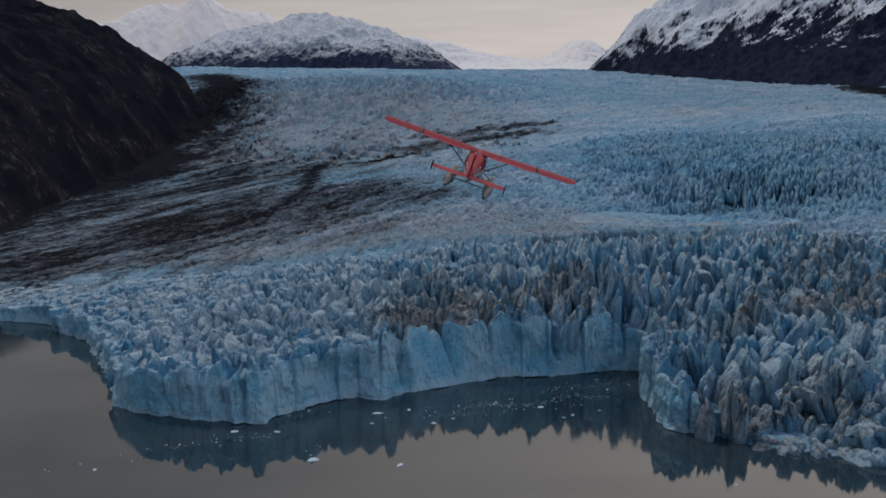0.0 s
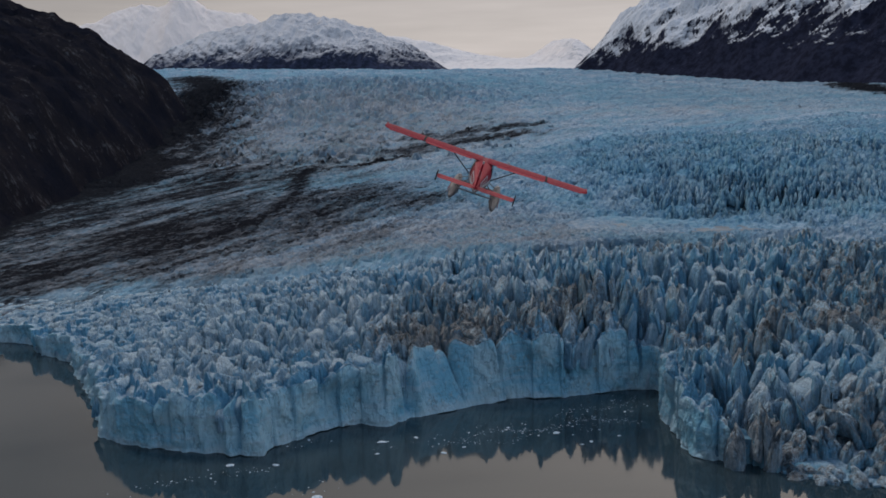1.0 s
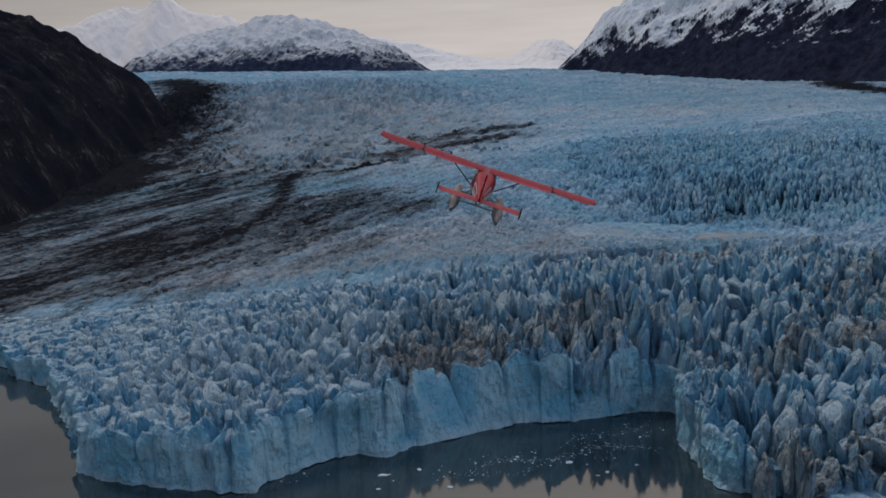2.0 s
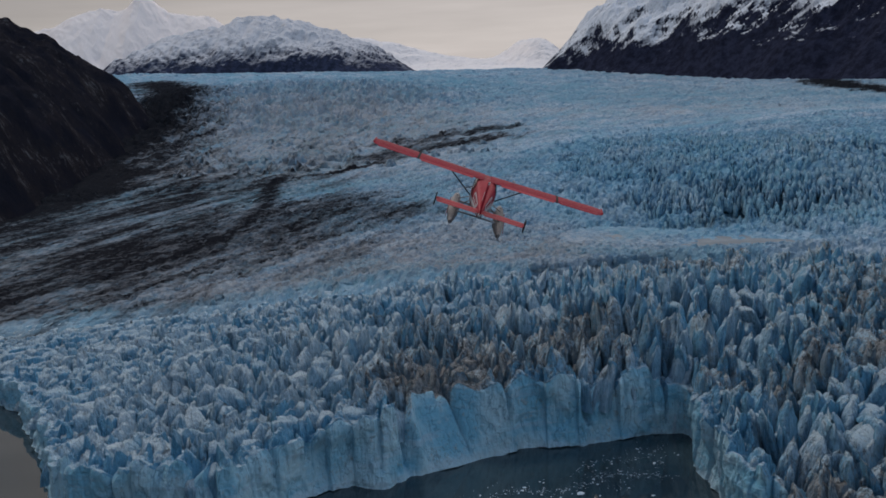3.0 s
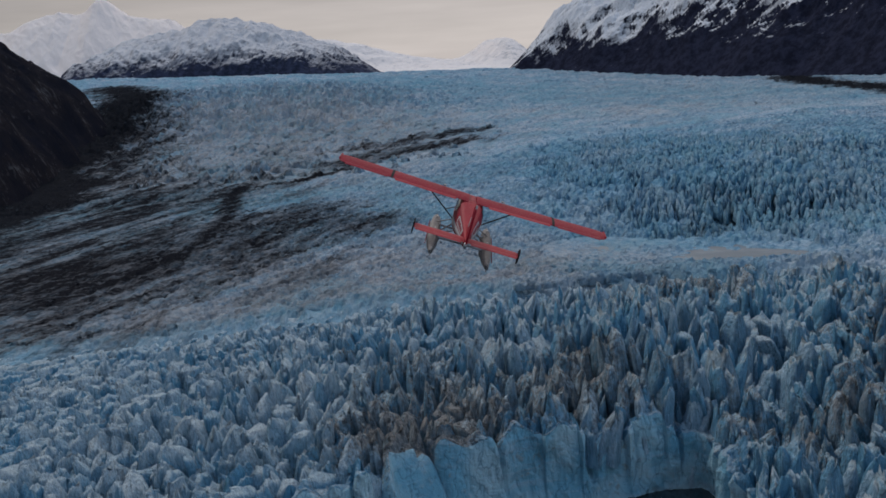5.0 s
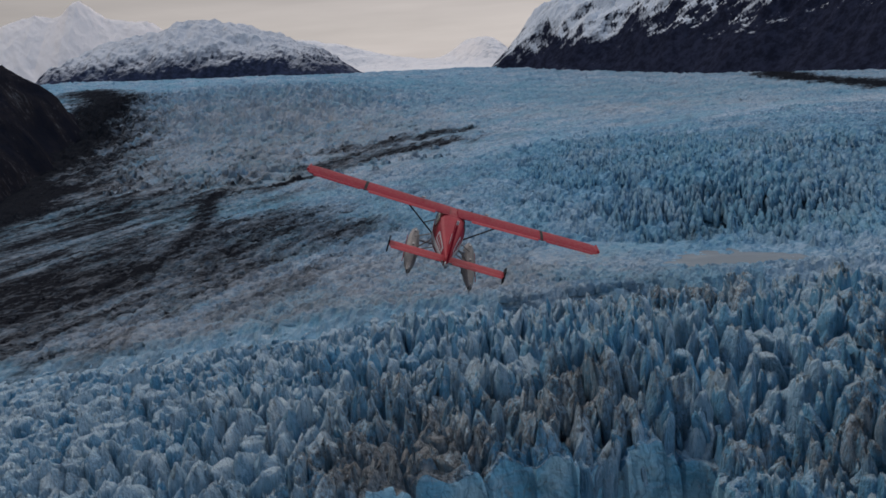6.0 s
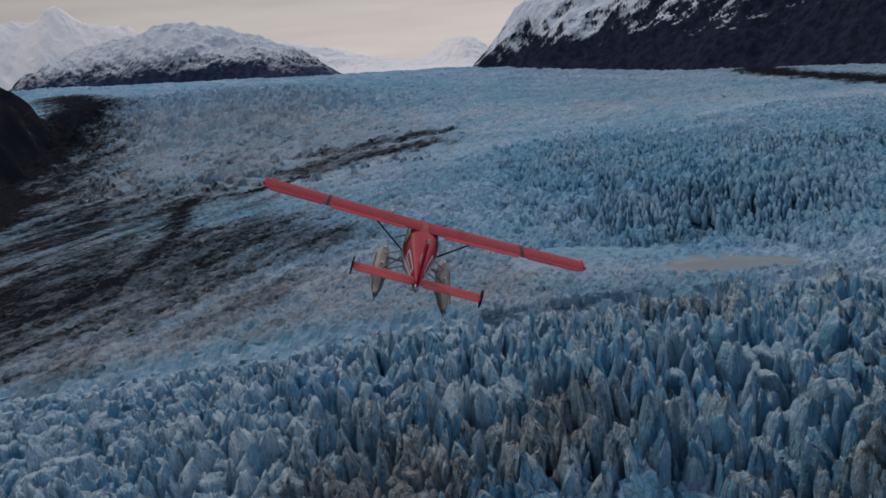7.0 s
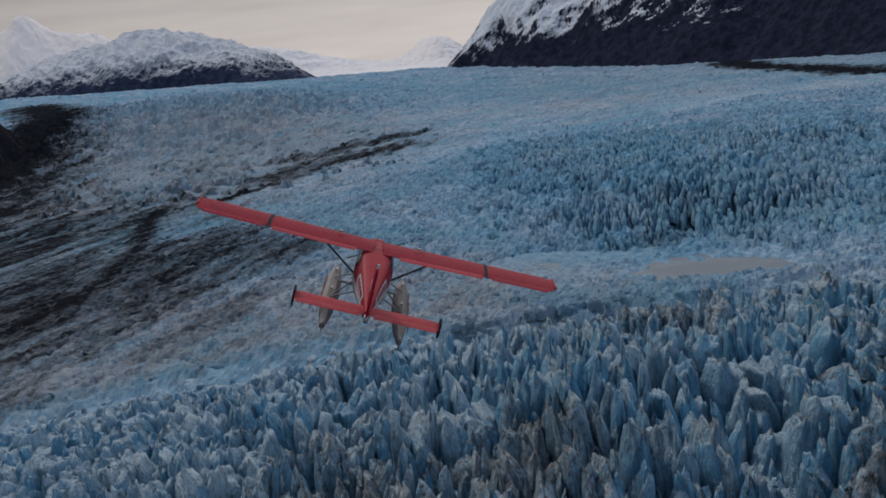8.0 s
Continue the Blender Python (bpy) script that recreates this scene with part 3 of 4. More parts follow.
def build_face():
    """The calving wall: fluted, bulging, rising out of the water along the front."""
    line = np.array(SHORE[2:28], float)
    seg = np.hypot(*np.diff(line, axis=0).T)
    u = np.concatenate([[0], np.cumsum(seg)])
    us = np.arange(0, u[-1], 0.5)
    px, py = np.interp(us, u, line[:, 0]), np.interp(us, u, line[:, 1])
    k = np.ones(13) / 13
    px[6:-6], py[6:-6] = np.convolve(px, k, "valid"), np.convolve(py, k, "valid")
    tx, ty = np.gradient(px), np.gradient(py)
    ln = np.hypot(tx, ty)
    nx, ny = ty / ln, -tx / ln
    wall = np.interp(px, [-204, -165, -125, -100, -60, -36, -20, 0, 30, 60], [6, 8, 11, 13, 16, 16, 17.5, 18, 19, 19])
    wall = wall - 5.5 * smooth(61, 66, px) - 10.0 * smooth(64, 79, px) * (py < 300)
    corner = int(np.argmax(px))

    def place(x):
        return float(np.interp(x, px[:corner], us[:corner]))

    def near(x, width):
        return np.exp(-((us - place(x)) / width) ** 2)

    # upright slabs, each with its own crest, set-back and turn, parted by fissures
    r = np.random.RandomState(8)
    cuts = [0.0]
    while cuts[-1] < us[-1]:
        cuts.append(cuts[-1] + r.uniform(3.5, 13.0))
    cuts = np.array(cuts)
    slab = np.clip(np.searchsorted(cuts, us, side="right") - 1, 0, len(cuts) - 2)
    width = cuts[slab + 1] - cuts[slab]
    across = (us - cuts[slab]) / width - 0.5
    rise, setback, turned, cleft = r.uniform(-0.15, 0.13, len(cuts)), r.uniform(-1.7, 1.7, len(cuts)), r.uniform(-0.42, 0.42, len(cuts)), r.uniform(-1.0, 1.0, len(cuts))
    gap = np.minimum(us - cuts[slab], cuts[slab + 1] - us)
    crack = np.exp(-(gap / 0.55) ** 2) * np.clip(np.where(across < 0, cleft[slab], cleft[slab + 1]), 0, 1)
    tooth = 0.11 * (1 - 2 * np.abs(across - 0.5 * turned[slab]))
    high = wall * (1 + rise[slab] + tooth + 0.12 * fbm(us / 9, 0.5, 0.0, 3) - 0.25 * crack + 0.14 * near(-23, 5) + 0.18 * near(-57.5, 2.0) - 0.24 * near(39, 1.4) - 0.45 * near(-12.5, 2.4)) + 0.8
    vs = np.concatenate([np.linspace(-3, 0, 3), np.linspace(0.02, 1, 38), np.linspace(1.04, 1.6, 14)])
    U, V = np.meshgrid(us, vs)
    up = np.clip(V, 0, 1)
    shelf = np.clip(V - 1, 0, None)
    Zr = np.where(V <= 0, V, up * high[None, :] + shelf * (0.9 * fbm(U / 5, V * 3, 2.0, 2) - 0.2) * high[None, :])
    inward = np.where(V > 0, 0.09 * up * high[None, :] + 0.7 * np.clip(up - 0.8, 0, 1) ** 2 / 0.04 + 10.0 * shelf - 1.5 * np.exp(-np.clip(Zr, 0, None) / 2.2) * smooth(-0.1, 0.4, fbm(U / 16, 3.3, 0.0, 2)), -0.2)
    # a smooth ramp of slumped ice, the gully beside it, a leaning buttress and an upright notch
    ramp = smooth(place(-11), place(-7), us) * (1 - smooth(place(3), place(14), us))
    inward = inward + ramp[None, :] * 10.5 * up ** 1.1
    calm = 1 - 0.8 * ramp[None, :]
    special = 4.2 * near(-22, 4.2)[None, :] * (1 - 0.8 * up ** 1.5) + 3.2 * near(-57.5, 2.2)[None, :] * (1 - 0.5 * up) - 8.5 * near(-12.5, 2.2)[None, :] * (0.12 + 0.88 * up) - 5.0 * near(39, 1.3)[None, :] * smooth(0.25, 0.6, up) - 4.2 * near(-62.5, 1.1)[None, :] * (0.3 + 0.7 * up) - 2.4 * near(-52.5, 0.9)[None, :] * up - 2.2 * near(-40, 0.8)[None, :] * smooth(0.4, 0.9, up) - 2.0 * near(52, 0.7)[None, :] * up
    shape = (setback[slab] + turned[slab] * width * across)[None, :] * (0.30 + 0.70 * up) - 3.4 * crack[None, :] * smooth(0.05, 0.7, up)
    bulge = 2.8 * fbm(U / 20, Zr / 24, 1.0, 3) + 1.0 * ridged(U / 11, Zr / 20 + U / 60, 2.0, 3) * (0.35 + 0.65 * up) + 0.8 * fbm(U / 3.0, Zr / 5.0, 3.0, 4)
    off = -inward + calm * np.clip(0.9 * bulge + shape, -3.2, 4.0) + special - 0.6
    X, Y = px[None, :] + nx[None, :] * off, py[None, :] + ny[None, :] * off
    Zr = Zr - 0.8 * np.clip((V - 0.9) / 0.1, 0, 1) ** 2 + 0.6 * fbm(U / 4, Zr / 4, 9.0, 3) * np.clip(V, 0, 1)
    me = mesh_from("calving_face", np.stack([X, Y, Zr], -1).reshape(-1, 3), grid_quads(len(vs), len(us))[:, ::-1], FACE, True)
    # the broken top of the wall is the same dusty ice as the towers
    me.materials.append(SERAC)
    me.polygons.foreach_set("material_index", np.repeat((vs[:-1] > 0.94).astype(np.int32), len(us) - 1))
    ob = new("calving_face", me)
    ob.parent = glacier
    return tagged(ob, "steep pale-blue calving ice face, fluted and cracked", kind="structure")


build_face()


def serac_shape(seed):
    """One ice tower of unit size: a fluted, leaning block with a slanting, blunt-peaked top."""
    r = np.random.RandomState(seed)
    na = r.randint(11, 15)
    a = np.linspace(0, 2 * np.pi, na, endpoint=False) + r.uniform(-0.16, 0.16, na)
    rho = np.array([1.0, 0.97, 0.94, 0.91, 0.87, 0.80, 0.62, 0.42, 0.24, 0.08])
    level = np.array([-0.15, 0.25, 0.5, 0.7, 0.86, 1.0, 1.0, 1.0, 1.0, 1.0])
    shoulder = np.clip(r.uniform(0.6, 0.88) + 0.16 * np.cos(a - r.uniform(0, 6.28)) + 0.06 * r.normal(size=na), 0.4, 0.96)
    power = r.uniform(0.75, 1.5)
    flutes = 1 + 0.15 * r.normal(size=na)
    R, A = np.meshgrid(rho, a, indexing="ij")
    F = 1 + (flutes[None, :] - 1) * np.clip(R, 0.3, 1) + 0.02 * r.normal(size=R.shape)
    Z = level[:, None] * shoulder[None, :]
    roof = np.clip(1 - R / 0.80, 0, 1) ** power
    Z = np.where(level[:, None] >= 1, shoulder[None, :] + (1 - shoulder[None, :]) * roof, Z)
    cx, sx = np.cos(A), np.sin(A)
    lean_x, lean_y = r.uniform(-0.2, 0.2), r.uniform(-0.2, 0.2)
    off_x, off_y = r.uniform(-0.12, 0.12), r.uniform(-0.2, 0.2)
    X = 0.5 * R * F * np.sign(cx) * np.abs(cx) ** 0.85 + lean_x * np.clip(Z, 0, 1) ** 1.4 + off_x * (1 - R)
    Y = 0.5 * R * F * np.sign(sx) * np.abs(sx) ** 0.85 + lean_y * np.clip(Z, 0, 1) ** 1.4 + off_y * (1 - R)
    nh = len(rho)
    chip = ridged(X * 3.2 + seed, Y * 3.2, Z * 2.2, 3)
    X, Y = X * (1 + 0.13 * chip), Y * (1 + 0.13 * chip)
    Z = np.where(Z > 0.2, Z * (1 + 0.07 * fbm(X * 5 + seed, Y * 5, 2.0, 2)), Z)
    verts = np.stack([X, Y, Z], -1).reshape(-1, 3)
    tip = np.array([[X[-1].mean(), Y[-1].mean(), Z[-1].max() * 1.02]])
    quads = grid_quads(nh, na, True)
    last = (nh - 1) * na
    cap = np.array([[last + i, last + (i + 1) % na, nh * na] for i in range(na)])
    tris = np.concatenate([quads[:, [0, 1, 2]], quads[:, [0, 2, 3]], cap])
    return np.concatenate([verts, tip]), tris


def blade_shape(seed, sides=14, levels=(-0.15, 0.2, 0.42, 0.6, 0.75, 0.87, 0.95, 1.0)):
    """A fin of ice of unit size: boxy at its foot, drawn up to a jagged crest along its length."""
    r = np.random.RandomState(seed)
    a = np.linspace(0, 2 * np.pi, sides, endpoint=False) + r.uniform(-0.2, 0.2, sides)
    v = np.array(levels)
    V, A = np.meshgrid(v, a, indexing="ij")
    up = np.clip(V, 0, 1)
    wx = 0.10 + 0.90 * (1 - up ** r.uniform(2.4, 6.0))
    wy = 1 - r.uniform(0.25, 0.65) * up ** 2
    flute = 1 + 0.17 * r.normal(size=sides)[None, :] * (1 - 0.4 * up) + 0.03 * r.normal(size=V.shape)
    cx, sx = np.cos(A), np.sin(A)
    X = 0.5 * flute * wx * np.sign(cx) * np.abs(cx) ** 0.75
    Y = 0.5 * flute * wy * np.sign(sx) * np.abs(sx) ** 0.75
    crest = 1 - r.uniform(0.05, 0.45) * np.abs(0.5 * sx - r.uniform(-0.35, 0.35)) + 0.08 * r.normal(size=sides)[None, :]
    Z = V * np.clip(crest, 0.45, 1.1)
    X = X + r.uniform(-0.35, 0.35) * up ** 1.3 + 0.07 * ridged(Y * 3 + seed, Z * 2, X * 2, 2) * up
    Y = Y + r.uniform(-0.15, 0.15) * up ** 1.3
    n = len(v)
    verts = np.concatenate([np.stack([X, Y, Z], -1).reshape(-1, 3), [[X[-1].mean(), Y[-1].mean(), Z[-1].mean() * 1.02]]])
    quads = grid_quads(n, sides, True)
    last = (n - 1) * sides
    cap = np.array([[last + i, last + (i + 1) % sides, n * sides] for i in range(sides)])
    return verts, np.concatenate([quads[:, [0, 1, 2]], quads[:, [0, 2, 3]], cap])


def build_seracs():
    shapes = [blade_shape(500 + i) if i % 2 else serac_shape(100 + i) for i in range(36)] + [blade_shape(300 + i, 8, (-0.15, 0.4, 0.75, 1.0)) for i in range(16)]
    r = np.random.RandomState(5)
    spots = []
    for gx in np.arange(-240, 330, 4.3):
        for gy in np.arange(224, 508, 5.2):
            spots.append((gx + r.uniform(-2.6, 2.6), gy + r.uniform(-3.4, 3.4)))
    # a denser row of buttresses along the waterline
    edge = np.array(SHORE[2:33], float)
    for (ax, ay), (bx, by) in zip(edge, edge[1:]):
        run = math.hypot(bx - ax, by - ay)
        for k in range(int(run / 1.9)):
            t, deep = r.rand(), r.uniform(2.2, 5.0)
            if ax < 71:
                continue
            spots.append((ax + (bx - ax) * t - (by - ay) / run * deep, ay + (by - ay) * t + (bx - ax) / run * deep))
    P = np.array(spots)
    x, y = P[:, 0], P[:, 1]
    d, b, top = shore_distance(x, y), belt(x, y), top_height(x, y)
    top = np.minimum(top, np.where(x > 84, lobe_slope(d) + np.clip(0.6 + 0.2 * d, 0, 3.5), 1e3))
    top = top + 5.0 * smooth(34, 8, d) * smooth(-170, -110, x) * smooth(10, -40, x)
    ok = (d > np.where(x > 84, 1.6, np.where(x < 66, 4.6 + 7.0 * slump(x, y), 2.2))) & (b > 0.1) & (x < 0.62 * y + 40)
    x, y, d, b, top = x[ok], y[ok], d[ok], b[ok], top[ok]
    n = len(x)
    base = top - b * np.minimum(cleft_depth(x, y), 0.66 * top) - 1.5
    lump = fbm(x / 24, y / 24, 0.0, 2)
    edge = smooth(2, 16, d)
    lane = np.exp(-(gnoise(x / 15 + 0.5 * fbm(x / 40, y / 40, 6.0, 2), y / 60, 7.0) / 0.10) ** 2) * smooth(12, 22, d)
    rubble = blob(x, y, 8, 350, 22, 18) + blob(x, y, 82, 316, 18, 14) + blob(x, y, 76, 264, 16, 14)
    rise = (top - base) * (1 - 0.42 * lane) * (1 - 0.35 * np.clip(rubble, 0, 1)) * (0.94 + 0.24 * lump + r.uniform(-0.3, 0.12, n)) * (0.4 + 0.6 * b) * (0.8 + 0.2 * edge)
    # the outermost towers stand as buttresses out of the water
    rim = (1 - smooth(2.5, 6.0, d)) * (x < 90) * (x > 64)
    lift = np.minimum(base + rise, np.where(d < 6, top * r.uniform(0.70, 1.05, n), 1e3))
    base = base * (1 - rim) - 2.0 * rim
    rise = np.maximum(lift - base, 2.2)
    size = np.interp(x, [-200, -80, 0, 120], [3.5, 3.8, 4.1, 4.3])
    size = size * np.where((x > 62) & (y < 320), 0.86, 1.0) * np.exp(r.normal(0, 0.18, n))
    w = size * r.uniform(0.62, 1.25, n)
    l = w * r.uniform(1.2, 2.5, n)
    yaw = np.radians(np.interp(x, [-200, -60, 20, 120, 250], [-50, -34, -8, 8, 20])) + 0.7 * fbm(x / 35, y / 35, 3.0, 2) + r.normal(0, 0.2, n)
    tilt = r.normal(0, 0.13, n) - 0.16 * smooth(20, -60, x)
    lobe = smooth(70, 95, x) * smooth(330, 285, y)
    tilt = tilt + lobe * r.normal(0, 0.38, n)
    yaw = yaw + lobe * r.normal(0, 0.5, n)
    # smaller fragments wedged between the towers
    m3 = 3400
    qx, qy = r.uniform(-230, 250, m3), r.uniform(236, 490, m3)
    qd, qb = shore_distance(qx, qy), belt(qx, qy)
    use = (qd > np.where(qx < 66, 4.2, 2.5) + 8.0 * slump(qx, qy)) & (qb > 0.5) & (qx < 0.6 * qy + 30)
    qx, qy, qd, qb = qx[use], qy[use], qd[use], qb[use]
    qt = np.minimum(top_height(qx, qy), np.where(qx > 84, 1.0 + lobe_slope(qd), 1e3))
    m3 = len(qx)
    fragment = np.concatenate([np.zeros(n, bool), np.ones(m3, bool)])
    qh = qt * r.uniform(0.62, 0.92, m3)
    qbase = qt - qb * np.minimum(cleft_depth(qx, qy), 0.66 * qt) - 1.0
    x, y, base = np.concatenate([x, qx]), np.concatenate([y, qy]), np.concatenate([base, qbase])
    rise = np.concatenate([rise, np.maximum(qh - qbase, 1.5)])
    w3 = r.uniform(1.6, 3.2, m3)
    w, l = np.concatenate([w, w3]), np.concatenate([l, w3 * r.uniform(0.9, 1.9, m3)])
    yaw, tilt = np.concatenate([yaw, r.uniform(-1, 1, m3)]), np.concatenate([tilt, r.normal(0, 0.14, m3)])
    n += m3
    kind = r.randint(0, 36, n)
    kind = np.where((x > 80) & (y < 310), kind | 1, kind)
    kind[fragment] = 36 + r.randint(0, 16, int(fragment.sum()))
    # the towers round the inner bay are pieces of their own
    rank = np.argsort(np.hypot(x - 10, (y - 330) * 1.1) + 1e4 * fragment)
    single = np.zeros(n, bool)
    single[rank[:300]] = True
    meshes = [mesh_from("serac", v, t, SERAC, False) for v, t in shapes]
    vv, tt, count = [], [], 0
    for i in range(n):
        m = Matrix.Translation((x[i], y[i], base[i])) @ Euler((0, tilt[i], yaw[i])).to_matrix().to_4x4() @ Matrix.Diagonal((w[i], l[i], rise[i], 1))
        if single[i]:
            ob = new("serac", meshes[kind[i]])
            ob.parent = glacier
            ob.matrix_basis = m
            continue
        v, t = shapes[kind[i]]
        mm = np.array(m)
        vv.append(v @ mm[:3, :3].T + mm[:3, 3])
        tt.append(t + count)
        count += len(v)
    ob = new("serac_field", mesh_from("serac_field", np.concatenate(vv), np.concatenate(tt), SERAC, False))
    ob.parent = glacier
    tagged(ob, "dense field of jagged blue and dusty ice towers", kind="stuff")


build_seracs()


def crest_field(name, seed, count, spread, width, length, height, sink, turn, density, label):
    """Many small fins of ice set on the glacier inside a stretch of the plan."""
    r = np.random.RandomState(seed)
    shapes = [blade_shape(900 + seed + i, 7, (-0.3, 0.45, 1.0)) for i in range(14)]
    x, y = r.uniform(*spread[0], count), r.uniform(*spread[1], count)
    keep = r.rand(count) < density(x, y)
    x, y = x[keep], y[keep]
    n = len(x)
    z = top_height(x, y) - sink
    big = r.uniform(0.6, 1.4, n) * (0.45 + 0.55 * np.clip(density(x, y), 0, 1)) * (1 + 0.35 * fbm(x / (12 * width), y / (12 * width), 1.0, 2))
    sway = min(1.0, 1.6 * width / length)
    yaw = radians(turn) + sway * (0.35 * fbm(x / (25 * width), y / (25 * width), 4.0, 2) + r.normal(0, 0.22, n))
    sx, sy, sz = width * big, length * big * r.uniform(0.7, 1.4, n), (height * big + sink) * r.uniform(0.75, 1.15, n)
    kind = r.randint(0, len(shapes), n)
    vv, tt, count = [], [], 0
    for k, (v, t) in enumerate(shapes):
        mine = np.where(kind == k)[0]
        px, py, pz = (v[None, :, i] * f[mine][:, None] for i, f in ((0, sx), (1, sy), (2, sz)))
        c, q = np.cos(yaw[mine])[:, None], np.sin(yaw[mine])[:, None]
        pts = np.stack([x[mine][:, None] + px * c - py * q, y[mine][:, None] + px * q + py * c, z[mine][:, None] + pz], -1)
        tt.append((t[None] + (count + np.arange(len(mine)) * len(v))[:, None, None]).reshape(-1, 3))
        vv.append(pts.reshape(-1, 3))
        count += len(mine) * len(v)
    vv = np.concatenate(vv)
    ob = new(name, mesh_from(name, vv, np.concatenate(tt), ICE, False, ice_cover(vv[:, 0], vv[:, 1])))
    return tagged(ob, label, "ice", kind="stuff")


def open_plain(x, y):
    return (1 - belt(x, y)) * (pan_bank(x, y) < 0.6) * (np.abs(x / y - 0.03) < 0.5) * (1 - 0.75 * smooth(0.1, 0.4, banded(x, y, MORAINES_AND_SHADE))) * (1 - broken_field(x, y)) * (banded(x, y, LIP) < 0.3)


crest_field("ice_crest_field", 1, 14500, ((-330, 420), (470, 900)), 2.0, 5.0, 2.3, 0.7, 76, open_plain, "low wrinkled crests of grey-white ice")
crest_field("broken_ice_field", 2, 11000, ((40, 420), (560, 1180)), 2.5, 12.0, 3.8, 3.0, -12, lambda x, y: broken_field(x, y) ** 1.5 * (1 - pan_bank(x, y)), "close-set blue fins of ice over a step in the glacier")
crest_field("icefall_field", 3, 6500, ((-360, 160), (1060, 2200)), 6.5, 17.0, 8.5, 4.0, 62, lambda x, y: np.clip(blob(x, y, -150, 1500, 210, 500) * 1.4, 0, 1) * (1 - smooth(0.2, 0.5, banded(x, y, MORAINES_AND_SHADE))), "tumbled dusty ice of the upper icefall")

# ---- the lake ----
bm = bmesh.new()
bmesh.ops.create_grid(bm, x_segments=40, y_segments=40, size=1.0)
for v in bm.verts:
    v.co = Vector((v.co.x * 4500, v.co.y * 2400 - 1850, 0))
tagged(part("lake", bm, LAKE), "still grey-green silty lake mirroring the ice front", "lake", kind="structure")


# ---- hills and mountains ----
def relief(name, xs, ys, height, material, label, category="mountain"):
    X, Y = np.meshgrid(xs, ys)
    Z = height(X, Y)
    me = mesh_from(name, np.stack([X, Y, Z], -1).reshape(-1, 3), grid_quads(len(ys), len(xs)), material, True)
    return tagged(new(name, me), label, category, kind="structure")


def hill_height(x, y):
    foot = np.interp(y, [400, 720, 1019, 1100, 1357, 1655, 1830, 2225], [-320, -335, -345, -345, -357, -400, -440, -560])
    w = foot - x + 14 * fbm(x / 90, y / 90, 3.0, 3)
    h = np.interp(w, [-60, 0, 15, 47, 80, 125, 230, 420, 900], [-40, 0, 26, 75, 108, 140, 188, 250, 330])
    h = h * (1 + 0.10 * fbm(x / 60, y / 60, 7.0, 4)) + (6 * ridged(x / 60, y / 45, 8.0, 3) + 1.8 * ridged(x / 16, y / 13, 3.0, 3)) * smooth(0, 60, w)
    fade = 1 - 0.9 * smooth(1500, 2150, y)
    return top_height(foot, y) - 4 + h * np.where(h > 0, fade, 1)


relief("dark_hill", np.linspace(-1250, -300, 175), np.linspace(430, 2300, 225), hill_height, hillside_material(), "dark brown-black bare hillside rising beside the ice", "hill")


def dome_height(x, y):
    body = np.interp(x, [-1180, -1075, -1003, -933, -843, -782, -685, -634, -571, -482, -434, -349, -301, -194, -137, -83, -13, 40, 90, 200], [-60, 20, 88, 115, 148, 165, 182, 190, 214, 218, 210, 196, 182, 146, 118, 100, 58, 34, 2, -60])
    v = np.clip((y - 3900) / 420, -1.3, 1)
    side = np.where(v < 0, np.clip(1 - v * v, -0.6, 1) ** 1.0, 1.0)
    z = 172 + body * np.where(body > 0, side, 1)
    return z + (14 * ridged(x / 120, y / 120, 1.0, 5) + 10 * fbm(x / 60, y / 60, 2.0, 4)) * smooth(-10, 60, body * side) - 60 * smooth(-0.9, -1.25, v)


# rock lightened in its base colour to stand for distance haze
relief("dome_mountain", np.linspace(-1180, 200, 330), np.linspace(3380, 4150, 110), dome_height,
       mountain_material("dome_hazed_rock_and_snow", 250, 34, 150, rock=(0.029, 0.033, 0.054), snow_tone=(0.70, 0.675, 0.675), speckle=0.48), "broad rounded mountain, snow above and dark rock at its foot")


def right_height(x, y):
    """A long mountainside that runs up the far edge of the valley."""
    foot = np.interp(y, [1200, 1700, 2100, 2500, 3000, 3600], [1120, 1010, 880, 710, 458, 520])
    w = (x - foot) * 0.85 + 26 * fbm(x / 200, y / 200, 1.0, 3)
    h = np.interp(w, [-80, 0, 60, 160, 400, 900, 1800], [-60, 0, 62, 150, 330, 620, 900])
    gully = ridged((y + 0.5 * x) / 150, (x - 0.2 * y) / 420, 5.0, 5)
    return top_height(foot, y) - 6 + h + 38 * gully * smooth(20, 260, w) + 12 * fbm(x / 70, y / 70, 3.0, 4) * smooth(0, 100, w)


relief("snowy_mountainside", np.linspace(380, 2500, 340), np.linspace(1250, 3600, 270), right_height,
       mountain_material("mountainside_rock_and_snow", 214, 18, 240, rock=(0.016, 0.018, 0.031), rise=0.135, grain=(320.0, 50.0, 260.0), turn=-18), "steep dark mountainside with snow streaks on its upper slopes")


def peak_height(x, y):
    px = np.interp(x, [-2300, -1900, -1580, -1446, -1330, -1260, -1205, -1165, -1135, -1085, -1035, -940, -838, -620, -300], [330, 400, 450, 508, 530, 512, 540, 578, 585, 540, 500, 484, 478, 330, 80])
    v = (y - 4750) / 600
    return 60 + (px - 60) * (1 - np.clip(-v, 0, 1) ** 1.2) + 9 * ridged(x / 130 + y / 200, y / 300, 2.0, 4) * (px > 200) + 4 * fbm(x / 40, y / 60, 4.0, 4)


